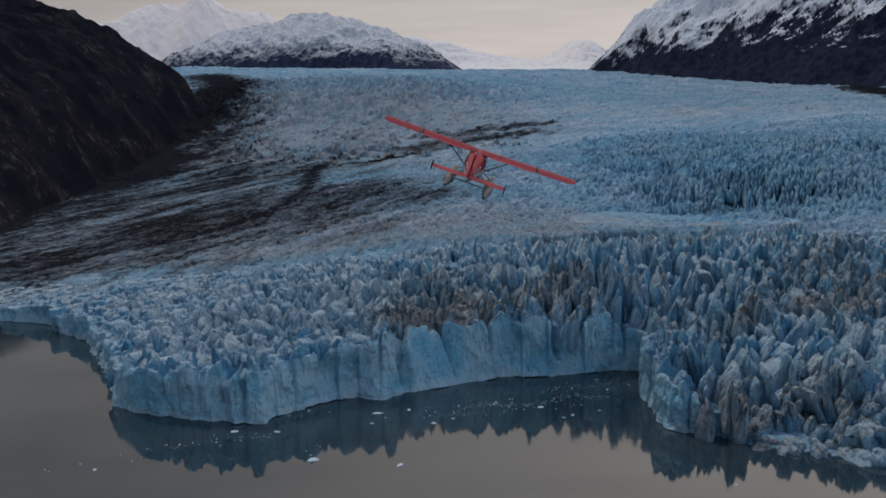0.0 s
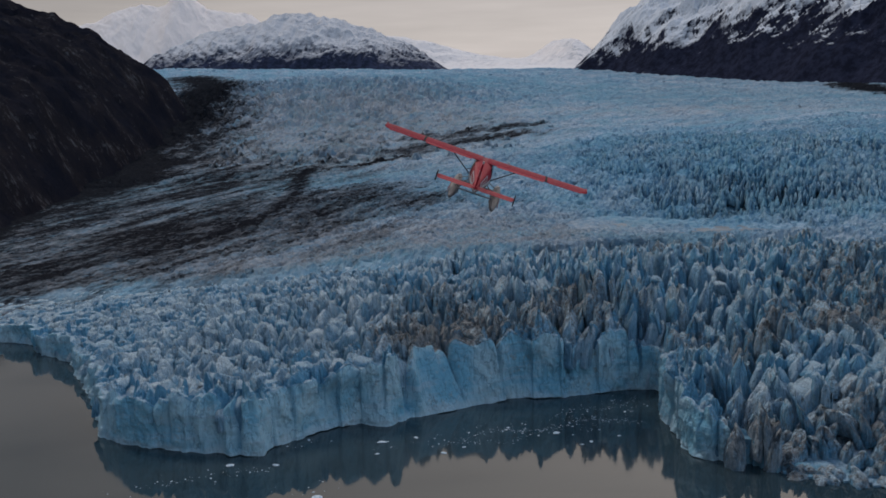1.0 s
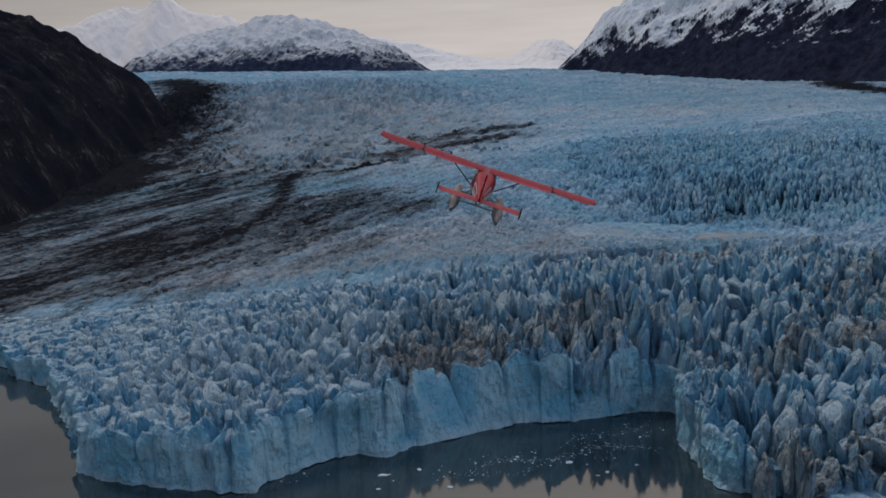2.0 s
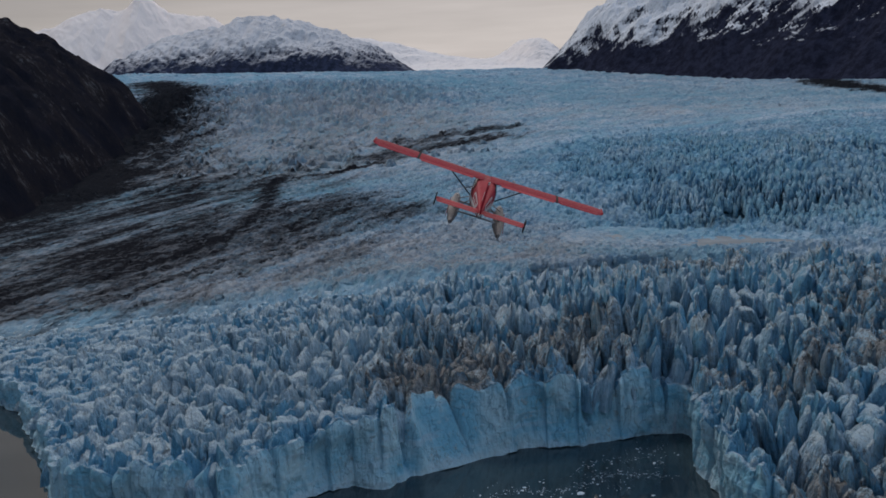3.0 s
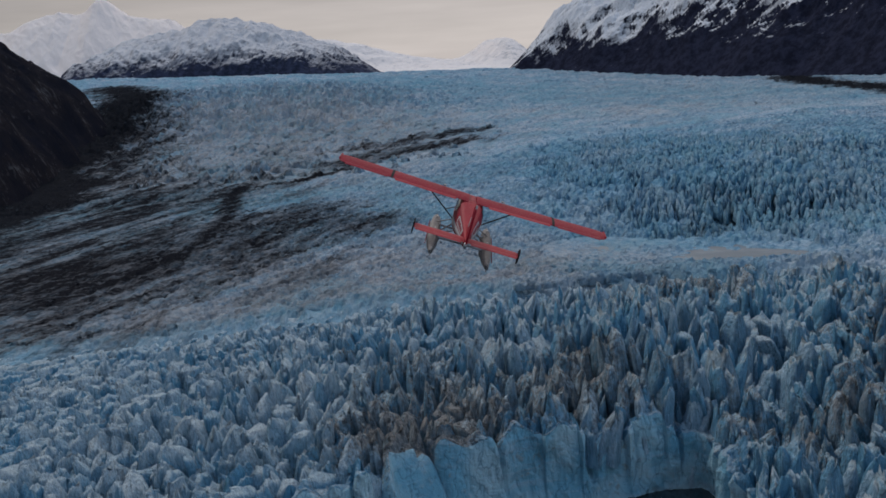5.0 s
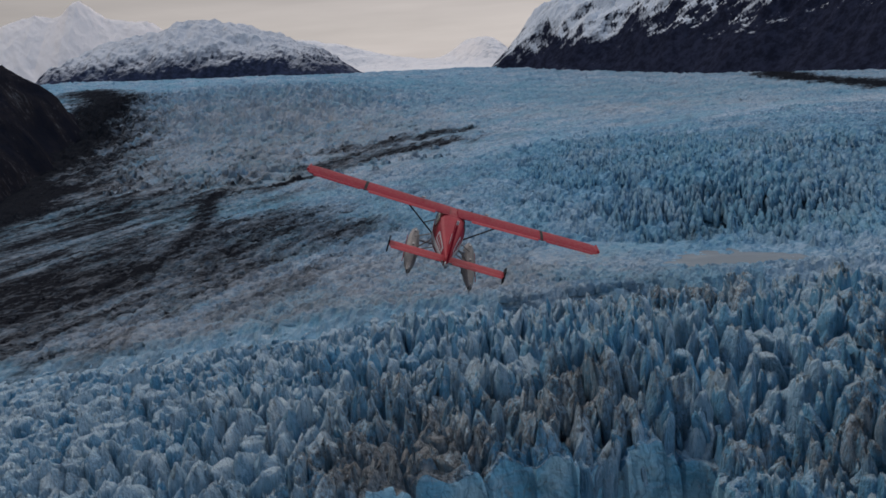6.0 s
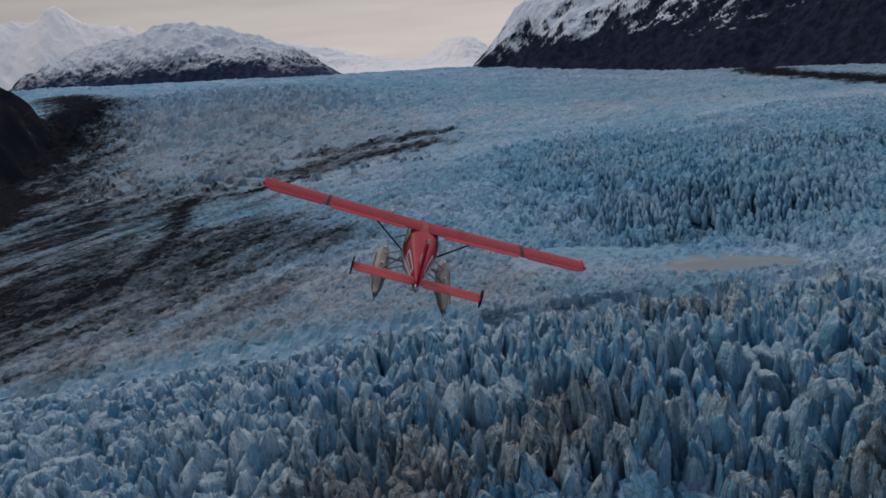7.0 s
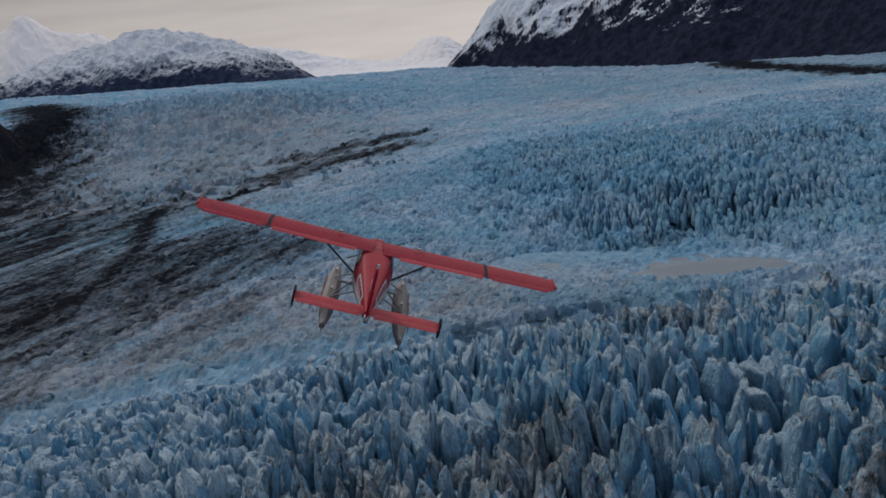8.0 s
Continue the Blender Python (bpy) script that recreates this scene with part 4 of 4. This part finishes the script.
# haze is put into the base colours: warm snow, rock nearly as pale
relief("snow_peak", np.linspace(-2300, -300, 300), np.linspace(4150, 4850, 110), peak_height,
       mountain_material("hazed_peak_snow", 60, 60, 60, (0.60, 0.54, 0.52), (0.96, 0.85, 0.785), 0.12), "distant white snow peak with faint grey ribs")


def saddle_height(x, y):
    """The upper snowfield beyond the ice and the low pale hills that close the valley."""
    hump = 94 * np.exp(-((x - 650) / 105) ** 2) * smooth(3900, 4300, y) 
    ridge = np.interp(x, [-900, -800, -740, -685, -640, -606, -542, -400, -158, -24, 111, 166, 274, 400, 560], [0, 60, 90, 110, 120, 130, 138, 140, 138, 116, 80, 62, 36, 15, 0])
    hump = hump + ridge * smooth(4480, 4790, y)
    return 158 + 62 * smooth(3500, 4800, y) + hump + 8 * ridged(x / 110, y / 110, 3.0, 4) * smooth(3800, 4300, y)


# the distant snow is tinted warm as well, haze mixed into its colour
relief("far_snowfield", np.linspace(-1300, 2300, 300), np.linspace(3450, 4850, 140), saddle_height,
       mountain_material("far_snow", 150, 30, 120, (0.09, 0.10, 0.12), (0.94, 0.86, 0.815), 0.42), "pale far snowfield and low white hills")

# ---- meltwater pans on the ice ----
def pan_material():
    n = Nodes("silty_meltwater")
    p = n.pos()
    a = n.noise(p, 0.05, 5)
    return n.done(n.mix(n.ramp(a, 0.4, 0.6), (0.10, 0.145, 0.18), (0.17, 0.195, 0.215)), n.ramp(a, 0.4, 0.6, 0.3, 0.6), spec=0.2)


PAN = pan_material()


def build_pan(cx, cy, rx, ry, z, seed, label):
    bm = bmesh.new()
    r = random.Random(seed)
    rim = []
    for i in range(40):
        a = 2 * math.pi * i / 40
        k = 1 + 0.28 * noise.noise((math.cos(a) * 1.6 + seed, math.sin(a) * 1.6, 0)) + r.uniform(-0.07, 0.07)
        rim.append(bm.verts.new((cx + rx * k * math.cos(a), cy + ry * k * math.sin(a), z)))
    low = [bm.verts.new(v.co - Vector((0, 0, 0.6))) for v in rim]
    bm.faces.new(rim)
    for k in range(40):
        bm.faces.new((rim[k - 1], low[k - 1], low[k], rim[k]))
    tagged(part("meltwater_pan", bm, PAN), label, "pond", kind="structure")


build_pan(170, 548, 54, 52, 17.9, 3, "shallow pale grey meltwater pan lying among the ice")
build_pan(107, 596, 13, 15, 17.9, 8, "small pale silt patch on the ice")


# ---- loose ice on the lake ----
def floe_mesh(seed):
    r = random.Random(seed)
    bm = bmesh.new()
    bmesh.ops.create_icosphere(bm, subdivisions=2, radius=1.0)
    for v in bm.verts:
        k = 1 + 0.35 * noise.noise(v.co * 1.3 + Vector((seed * 3.1, 0, 0)))
        v.co = Vector((v.co.x * k, v.co.y * k * 0.7, v.co.z * 0.28 * k + 0.08))
    me = bpy.data.meshes.new("ice_floe")
    bm.to_mesh(me)
    bm.free()
    me.materials.append(FLOE)
    return me


FLOES = [floe_mesh(s) for s in range(6)]
rf = random.Random(21)


def floe(x, y, size):
    ob = new("ice_floe", FLOES[rf.randrange(6)])
    ob.matrix_basis = pose(x, y, 0.0, 0, 0, rf.uniform(0, 360)) @ Matrix.Diagonal((size, size * rf.uniform(0.6, 1.1), size * 0.7, 1))
    tagged(ob, "small pale ice floe drifting on the lake", "ice floe", "ice floes on the lake")


for fx, fy, fs in [(-51, 274, 1.5), (-22, 289, 1.7), (-12, 292, 1.1), (-23, 280, 0.8), (-4, 279, 1.2), (-37, 251, 2.1), (-13, 246, 1.5), (-44, 293, 0.9), (2, 283, 0.8), (39, 284, 1.0), (48, 288, 0.7), (30, 292, 1.4), (54, 309, 0.7), (43, 303, 0.5), (-64, 275, 1.5), (73, 229, 0.7), (-96, 247, 0.9), (36, 282, 0.8), (16, 298, 0.7), (52, 320, 0.8)]:
    floe(fx, fy, fs * 0.85)
rest = []
for cx, cy, sx, sy, count in ((28, 302, 16, 4, 44), (46, 297, 9, 4, 36), (4, 296, 14, 3, 30), (-8, 288, 10, 3, 24), (-44, 290, 6, 2, 16), (-72, 266, 12, 3, 26), (-40, 256, 6, 3, 14), (-98, 250, 8, 4, 14), (52, 318, 5, 5, 24)):
    for k in range(count):
        along_x = rf.gauss(0, sx)
        rest.append((cx + along_x, cy + rf.gauss(0, sy) * 0.6 + 0.25 * along_x + 2 * math.sin(along_x * 0.6), 0.08 + 0.42 * rf.random() ** 4))
for x0, y0, x1, y1, bend, count in ((2, 289, 40, 304, 3.0, 190), (14, 297, 58, 300, -4.0, 200), (30, 305, 62, 322, 3.0, 150), (-8, 283, 24, 291, 2.5, 110), (40, 292, 58, 312, 4.0, 110), (-88, 262, -52, 272, -2.0, 90)):
    for k in range(count):
        f = rf.random()
        x, y = x0 + (x1 - x0) * f, y0 + (y1 - y0) * f + bend * math.sin(f * 7.0)
        rest.append((x + rf.gauss(0, 0.7), y + rf.gauss(0, 1.1), 0.05 + 0.24 * rf.random() ** 3))
bm = bmesh.new()
for x, y, s in rest:
    m = Matrix.Translation((x, y, 0.01)) @ Matrix.Rotation(rf.uniform(0, 6.28), 4, "Z") @ Matrix.Diagonal((s, s * 0.7, s * 0.3, 1))
    bmesh.ops.create_icosphere(bm, subdivisions=1, radius=1.0, matrix=m)
tagged(part("brash_ice", bm, FLOE), "scattered crumbs of white brash ice on the water", "brash ice", kind="stuff")


# ---- the floatplane ----
def paint(name, colour, rough=0.35, metal=0.0, wear=0.25):
    n = Nodes(name)
    p = n.tree.nodes.new("ShaderNodeTexCoord").outputs["Object"]
    a, b = n.noise(p, 0.7, 4), n.noise(p, 7.0, 5, 0.65)
    c = n.mix(n.ramp(a, 0.3, 0.7), tuple(v * (1 - wear) for v in colour), colour)
    c = n.mix(n.ramp(b, 0.62, 0.8, 0.0, wear), c, tuple(v * 0.6 + 0.02 for v in colour))
    n.bump(b, 0.01, 0.3)
    return n.done(c, n.ramp(b, 0.3, 0.7, rough * 0.8, rough * 1.3), metal, 0.15)


# two reds: a deep one, and a lighter one for decking, flaps and tailplane
RED, RED_TOP = paint("red_paint", (0.33, 0.008, 0.026), 0.5), paint("lighter_red_paint", (0.46, 0.045, 0.055), 0.5)
SILVER, CREAM, BLACK = paint("bare_aluminium", (0.42, 0.42, 0.43), 0.4, 0.6), paint("white_paint", (0.62, 0.60, 0.60)), paint("black_rubber", (0.018, 0.018, 0.02), 0.6)
FLOATGREY, GLASS = paint("weathered_float_metal", (0.24, 0.22, 0.21), 0.5, 0.4), paint("dark_cabin_glass", (0.01, 0.012, 0.015), 0.08)

# stations along the hull: y, half width, half height, centre height
STATIONS = [(2.75, 0.40, 0.42, -0.10), (2.55, 0.56, 0.58, -0.10), (1.7, 0.62, 0.68, -0.08), (1.2, 0.64, 0.74, -0.04), (0.8, 0.74, 0.92, 0.12), (-0.9, 0.76, 0.92, 0.12),
            (-1.8, 0.64, 0.80, 0.08), (-3.2, 0.40, 0.56, 0.05), (-4.6, 0.20, 0.34, 0.05), (-5.6, 0.08, 0.18, 0.06)]


def hull(y, a, out=0.0):
    ys = [s[0] for s in reversed(STATIONS)]
    w, h, c = (float(np.interp(y, ys, [s[i] for s in reversed(STATIONS)])) for i in (1, 2, 3))
    ca, sa = math.cos(a), math.sin(a)
    p = 0.72
    return Vector(((w + out) * math.copysign(abs(ca) ** p, ca), y, c + (h + out) * math.copysign(abs(sa) ** p, sa)))


def sheet_bm(rows, close=False, cap=False):
    bm = bmesh.new()
    vs = [[bm.verts.new(p) for p in row] for row in rows]
    n = len(vs[0])
    for r0, r1 in zip(vs, vs[1:]):
        for i in range(n if close else n - 1):
            j = (i + 1) % n
            bm.faces.new((r0[i], r0[j], r1[j], r1[i]))
    if cap:
        bm.faces.new(vs[0])
        bm.faces.new(list(reversed(vs[-1])))
    bmesh.ops.recalc_face_normals(bm, faces=bm.faces)
    return bm


def hull_patch(y0, y1, a0, a1, out, steps=8, arcs=4):
    """A thin panel that lies on the hull, a little proud of it."""
    rows = [[hull(y0 + (y1 - y0) * i / steps, radians(a0 + (a1 - a0) * j / arcs), out) for j in range(arcs + 1)] for i in range(steps + 1)]
    bm = sheet_bm(rows)
    bmesh.ops.solidify(bm, geom=bm.faces, thickness=0.012)
    return bm


def airfoil(chord, thick):
    pts = []
    for i in range(13):
        x = (1 - math.cos(math.pi * i / 12)) / 2
        t = thick * 2.9 * (0.2969 * math.sqrt(x) - 0.126 * x - 0.3516 * x * x + 0.2843 * x ** 3 - 0.1015 * x ** 4)
        pts.append((chord * (0.35 - x), t + 0.02 * chord * (1 - (2 * x - 0.8) ** 2)))
    low = [(y, -0.45 * (z - 0.02 * chord) + 0.0) for y, z in reversed(pts[1:-1])]
    return pts + low


def wing_bm(x0, x1, chord, thick, z0, y_mid, dihedral=0.0, tip=True):
    rows = []
    span = [x0 + (x1 - x0) * k for k in (0, 0.25, 0.5, 0.75, 0.93, 0.975, 1.0)]
    for i, x in enumerate(span):
        k = (1, 1, 1, 1, 1, 0.9, 0.62)[i] if tip else 1
        rows.append([Vector((x, y_mid + y * k, z0 + abs(x) * dihedral + z * k)) for y, z in airfoil(chord, thick)])
    return sheet_bm(rows, True, True)


def rod(a, b, r, flat=1.0, sides=8):
    a, b = Vector(a), Vector(b)
    q = (b - a).to_track_quat("Z", "Y").to_matrix()
    rows = [[p + q @ Vector((math.cos(2 * math.pi * i / sides) * r, math.sin(2 * math.pi * i / sides) * r * flat, 0)) for i in range(sides)] for p in (a, b)]
    return sheet_bm(rows, True, True)


def box_bm(centre, size, bevel=0.02):
    bm = bmesh.new()
    bmesh.ops.create_cube(bm, size=1.0)
    for v in bm.verts:
        v.co = Vector(centre) + Vector((v.co.x * size[0], v.co.y * size[1], v.co.z * size[2]))
    bmesh.ops.bevel(bm, geom=bm.edges, offset=bevel, segments=2, affect="EDGES")
    return bm


def fin_bm(outline, x, thick):
    """An upright flat surface with rounded thickness, from an outline of (y, z)."""
    n = len(outline)
    cy, cz = sum(p[0] for p in outline) / n, sum(p[1] for p in outline) / n
    rows = [[Vector((x + side * thick, cy + (y - cy) * k, cz + (z - cz) * k)) for y, z in outline] for side, k in ((-1, 0.9), (-0.5, 1.0), (0.5, 1.0), (1, 0.9))]
    return sheet_bm(rows, True, True)


def float_bm(x, z):
    stations = [(3.5, 0.06, 0.10, 0.28), (3.1, 0.26, 0.30, 0.14), (2.2, 0.38, 0.42, 0.03), (0.5, 0.42, 0.46, 0.0), (-0.6, 0.42, 0.46, 0.0), (-0.62, 0.40, 0.38, 0.06), (-2.4, 0.30, 0.28, 0.16), (-3.9, 0.12, 0.14, 0.28)]
    rows = []
    for y, w, h, c in stations:
        w, h = 0.82 * w, 0.85 * h
        sec = [(-w, 0.2 * h), (-0.85 * w, 0.75 * h), (-0.4 * w, h), (0.4 * w, h), (0.85 * w, 0.75 * h), (w, 0.2 * h), (0.9 * w, -0.3 * h), (0, -h), (-0.9 * w, -0.3 * h)]
        rows.append([Vector((x + a, y, z + c + b)) for a, b in sec])
    return sheet_bm(rows, True, True)


def build_floatplane(place, heading, nose_up, bank, size):
    root = new("floatplane")
    tagged(root, "red high-wing floatplane with white stripes, banking over the ice", "airplane")
    ring = [2 * math.pi * i / 24 for i in range(24)]
    rows = [[hull(s[0], a) for a in ring] for s in STATIONS]
    body = part("fuselage", sheet_bm(rows, True, True), RED, root, soft=True)
    part("roof_panel", hull_patch(-0.7, -5.5, 48, 132, 0.012, 12, 6), RED_TOP, body, "light-red upper decking")
    part("tail_cone", sheet_bm([[Vector((0, -5.55, 0.06)) + Vector((math.cos(a) * r, -d, math.sin(a) * r * 1.7)) for a in ring[::2]] for d, r in ((0, 0.09), (0.2, 0.10), (0.34, 0.03))], True, True), SILVER, body, "bare metal tail cone", True)
    for side in (0, 1):
        m = (lambda a0, a1: (a0, a1)) if side == 0 else (lambda a0, a1: (180 - a0, 180 - a1))
        part("stripe", hull_patch(2.3, -5.3, *m(-14, -1), 0.012, 14, 2), CREAM, body, "white cheat line")
        part("stripe", hull_patch(2.3, -5.3, *m(-24, -18), 0.012, 14, 2), SILVER, body, "silver pinstripe")
        plate = part("marking_panel", hull_patch(-2.3, -4.2, *m(2, 34), 0.014, 6, 3), CREAM, body, "white marking panel")
        for k in range(5):
            y = -2.5 - 0.32 * k
            part("marking_bar", hull_patch(y, y - 0.2, *m(8, 27), 0.028, 2, 2), RED, plate)
        for y0, y1 in ((0.95, 0.3), (0.2, -0.5), (-0.6, -1.2)):
            part("side_window", hull_patch(y0, y1, *m(12, 44), 0.016, 3, 3), GLASS, body, "dark cabin window")
        part("door_panel", hull_patch(0.25, -0.55, *m(-40, 8), 0.01, 3, 4), RED, body)
    part("windscreen", hull_patch(1.2, 0.85, 30, 150, 0.02, 3, 10), GLASS, body, "dark wrapped windscreen")
    cowl = part("cowling", sheet_bm([[Vector((math.cos(a) * r, y, -0.1 + math.sin(a) * r)) for a in ring] for y, r in ((2.3, 0.63), (2.75, 0.66), (3.05, 0.62), (3.12, 0.52))], True, False), RED, root, soft=True)
    part("engine_front", sheet_bm([[Vector((math.cos(a) * r, 2.98 + d, -0.1 + math.sin(a) * r)) for a in ring] for d, r in ((0, 0.55), (0.08, 0.3), (0.2, 0.14))], True, True), BLACK, cowl, "dark radial engine")
    prop = part("propeller", rod((0, 3.18, -0.1), (0, 3.42, -0.1), 0.13), SILVER, root, "silver propeller hub")
    for a in (0.5, 0.5 + math.pi):
        tip = Vector((math.cos(a) * 1.3, 3.3, -0.1 + math.sin(a) * 1.3))
        part("propeller_blade", rod((0, 3.3, -0.1), tip, 0.09, 0.25), BLACK, prop)
    # the wing, in two panels on the cabin roof
    for s in (-1, 1):
        wing = part("wing", wing_bm(s * 0.2, s * 7.3, 1.62, 0.26, 1.02, 0.2, 0.016), RED, root, soft=False)
        part("wing_band", wing_bm(s * 4.32, s * 4.46, 1.70, 0.30, 1.02, 0.2, 0.016, False), BLACK, wing, "black strap round the wing")
        part("aileron", wing_bm(s * 4.6, s * 6.9, 0.40, 0.10, 1.035, -0.86, 0.016, False), RED, wing)
        part("flap", wing_bm(s * 0.9, s * 4.2, 0.40, 0.10, 1.01, -0.88, 0.016, False), RED_TOP, wing)
        part("wing_tip", box_bm((s * 7.28, 0.2, 1.17), (0.10, 1.15, 0.12), 0.03), RED_TOP, wing, "light-red wing tip edge")
        part("fuel_cap", rod((s * 1.6, 0.3, 1.24), (s * 1.6, 0.3, 1.29), 0.10), SILVER, wing)
        part("wing_strut", rod((s * 0.62, 0.35, -0.45), (s * 2.6, 0.3, 1.03), 0.075, 0.5), BLACK, root, "dark lift strut")
        part("tailplane", wing_bm(s * 0.06, s * 2.62, 0.86, 0.11, 0.16, -5.0, 0.0), RED_TOP, root, "light-red tailplane half")
        part("elevator", wing_bm(s * 0.25, s * 2.5, 0.42, 0.06, 0.165, -5.52, 0.0, False), RED_TOP, root)
        part("finlet", fin_bm([(-4.85, -0.12), (-4.78, 0.34), (-5.1, 0.50), (-5.4, 0.38), (-5.4, -0.08), (-5.2, -0.24)], s * 2.62, 0.035), BLACK, root, "dark tail finlet")
        pontoon = part("float", float_bm(s * 1.45, -1.55), FLOATGREY, root, "grey weathered metal float")
        part("float_stripe", box_bm((s * (1.45 + 0.345 * s * s), 0.2, -1.42), (0.03, 4.6, 0.10), 0.01), RED, pontoon, "red stripe along the float")
        part("water_rudder", fin_bm([(-3.85, -1.4), (-4.15, -1.4), (-4.2, -0.95), (-3.85, -1.0)], s * 1.45, 0.02), SILVER, pontoon)
        for y in (1.5, -1.0):
            part("float_strut", rod((s * 0.5, y, -0.65), (s * 1.45, y + 0.1, -1.12), 0.06, 0.5), FLOATGREY, root)
            part("mooring_cleat", box_bm((s * 1.45, y + 1.0, -1.06), (0.10, 0.3, 0.08)), SILVER, pontoon)
        part("float_strut", rod((s * 0.5, 0.9, -0.7), (s * 1.45, -0.9, -1.12), 0.035), FLOATGREY, root)
    for y in (1.6, -0.95):
        part("spreader_bar", rod((-1.45, y, -1.25), (1.45, y, -1.25), 0.06), SILVER, root, "metal bar between the floats")
    fin = part("fin", fin_bm([(-3.7, 0.42), (-4.35, 0.95), (-4.75, 1.85), (-5.1, 1.95), (-5.12, 0.25)], 0.0, 0.06), RED, root)
    part("rudder", fin_bm([(-5.14, 1.93), (-5.5, 1.8), (-5.85, 0.7), (-5.85, 0.15), (-5.14, 0.2)], 0.0, 0.05), RED, root)
    for s in (-1, 1):
        part("emblem", fin_bm([(-4.7, 0.85), (-4.7, 1.15), (-4.85, 1.28), (-5.0, 1.15), (-5.0, 0.85), (-4.85, 0.75)], s * 0.065, 0.012), CREAM, fin, "plain pale emblem")
    part("beacon", rod((0, -5.4, 1.84), (0, -5.4, 2.0), 0.05), CREAM, root)
    root.matrix_basis = pose(*place, 0, 0, -heading) @ pose(0, 0, 0, nose_up, 0, 0) @ pose(0, 0, 0, 0, bank, 0) @ Matrix.Diagonal((size, size, size, 1))
    return root


build_floatplane((12.0, 345.0, 73.5), 8.0, 6.5, 20.0, 4.9)
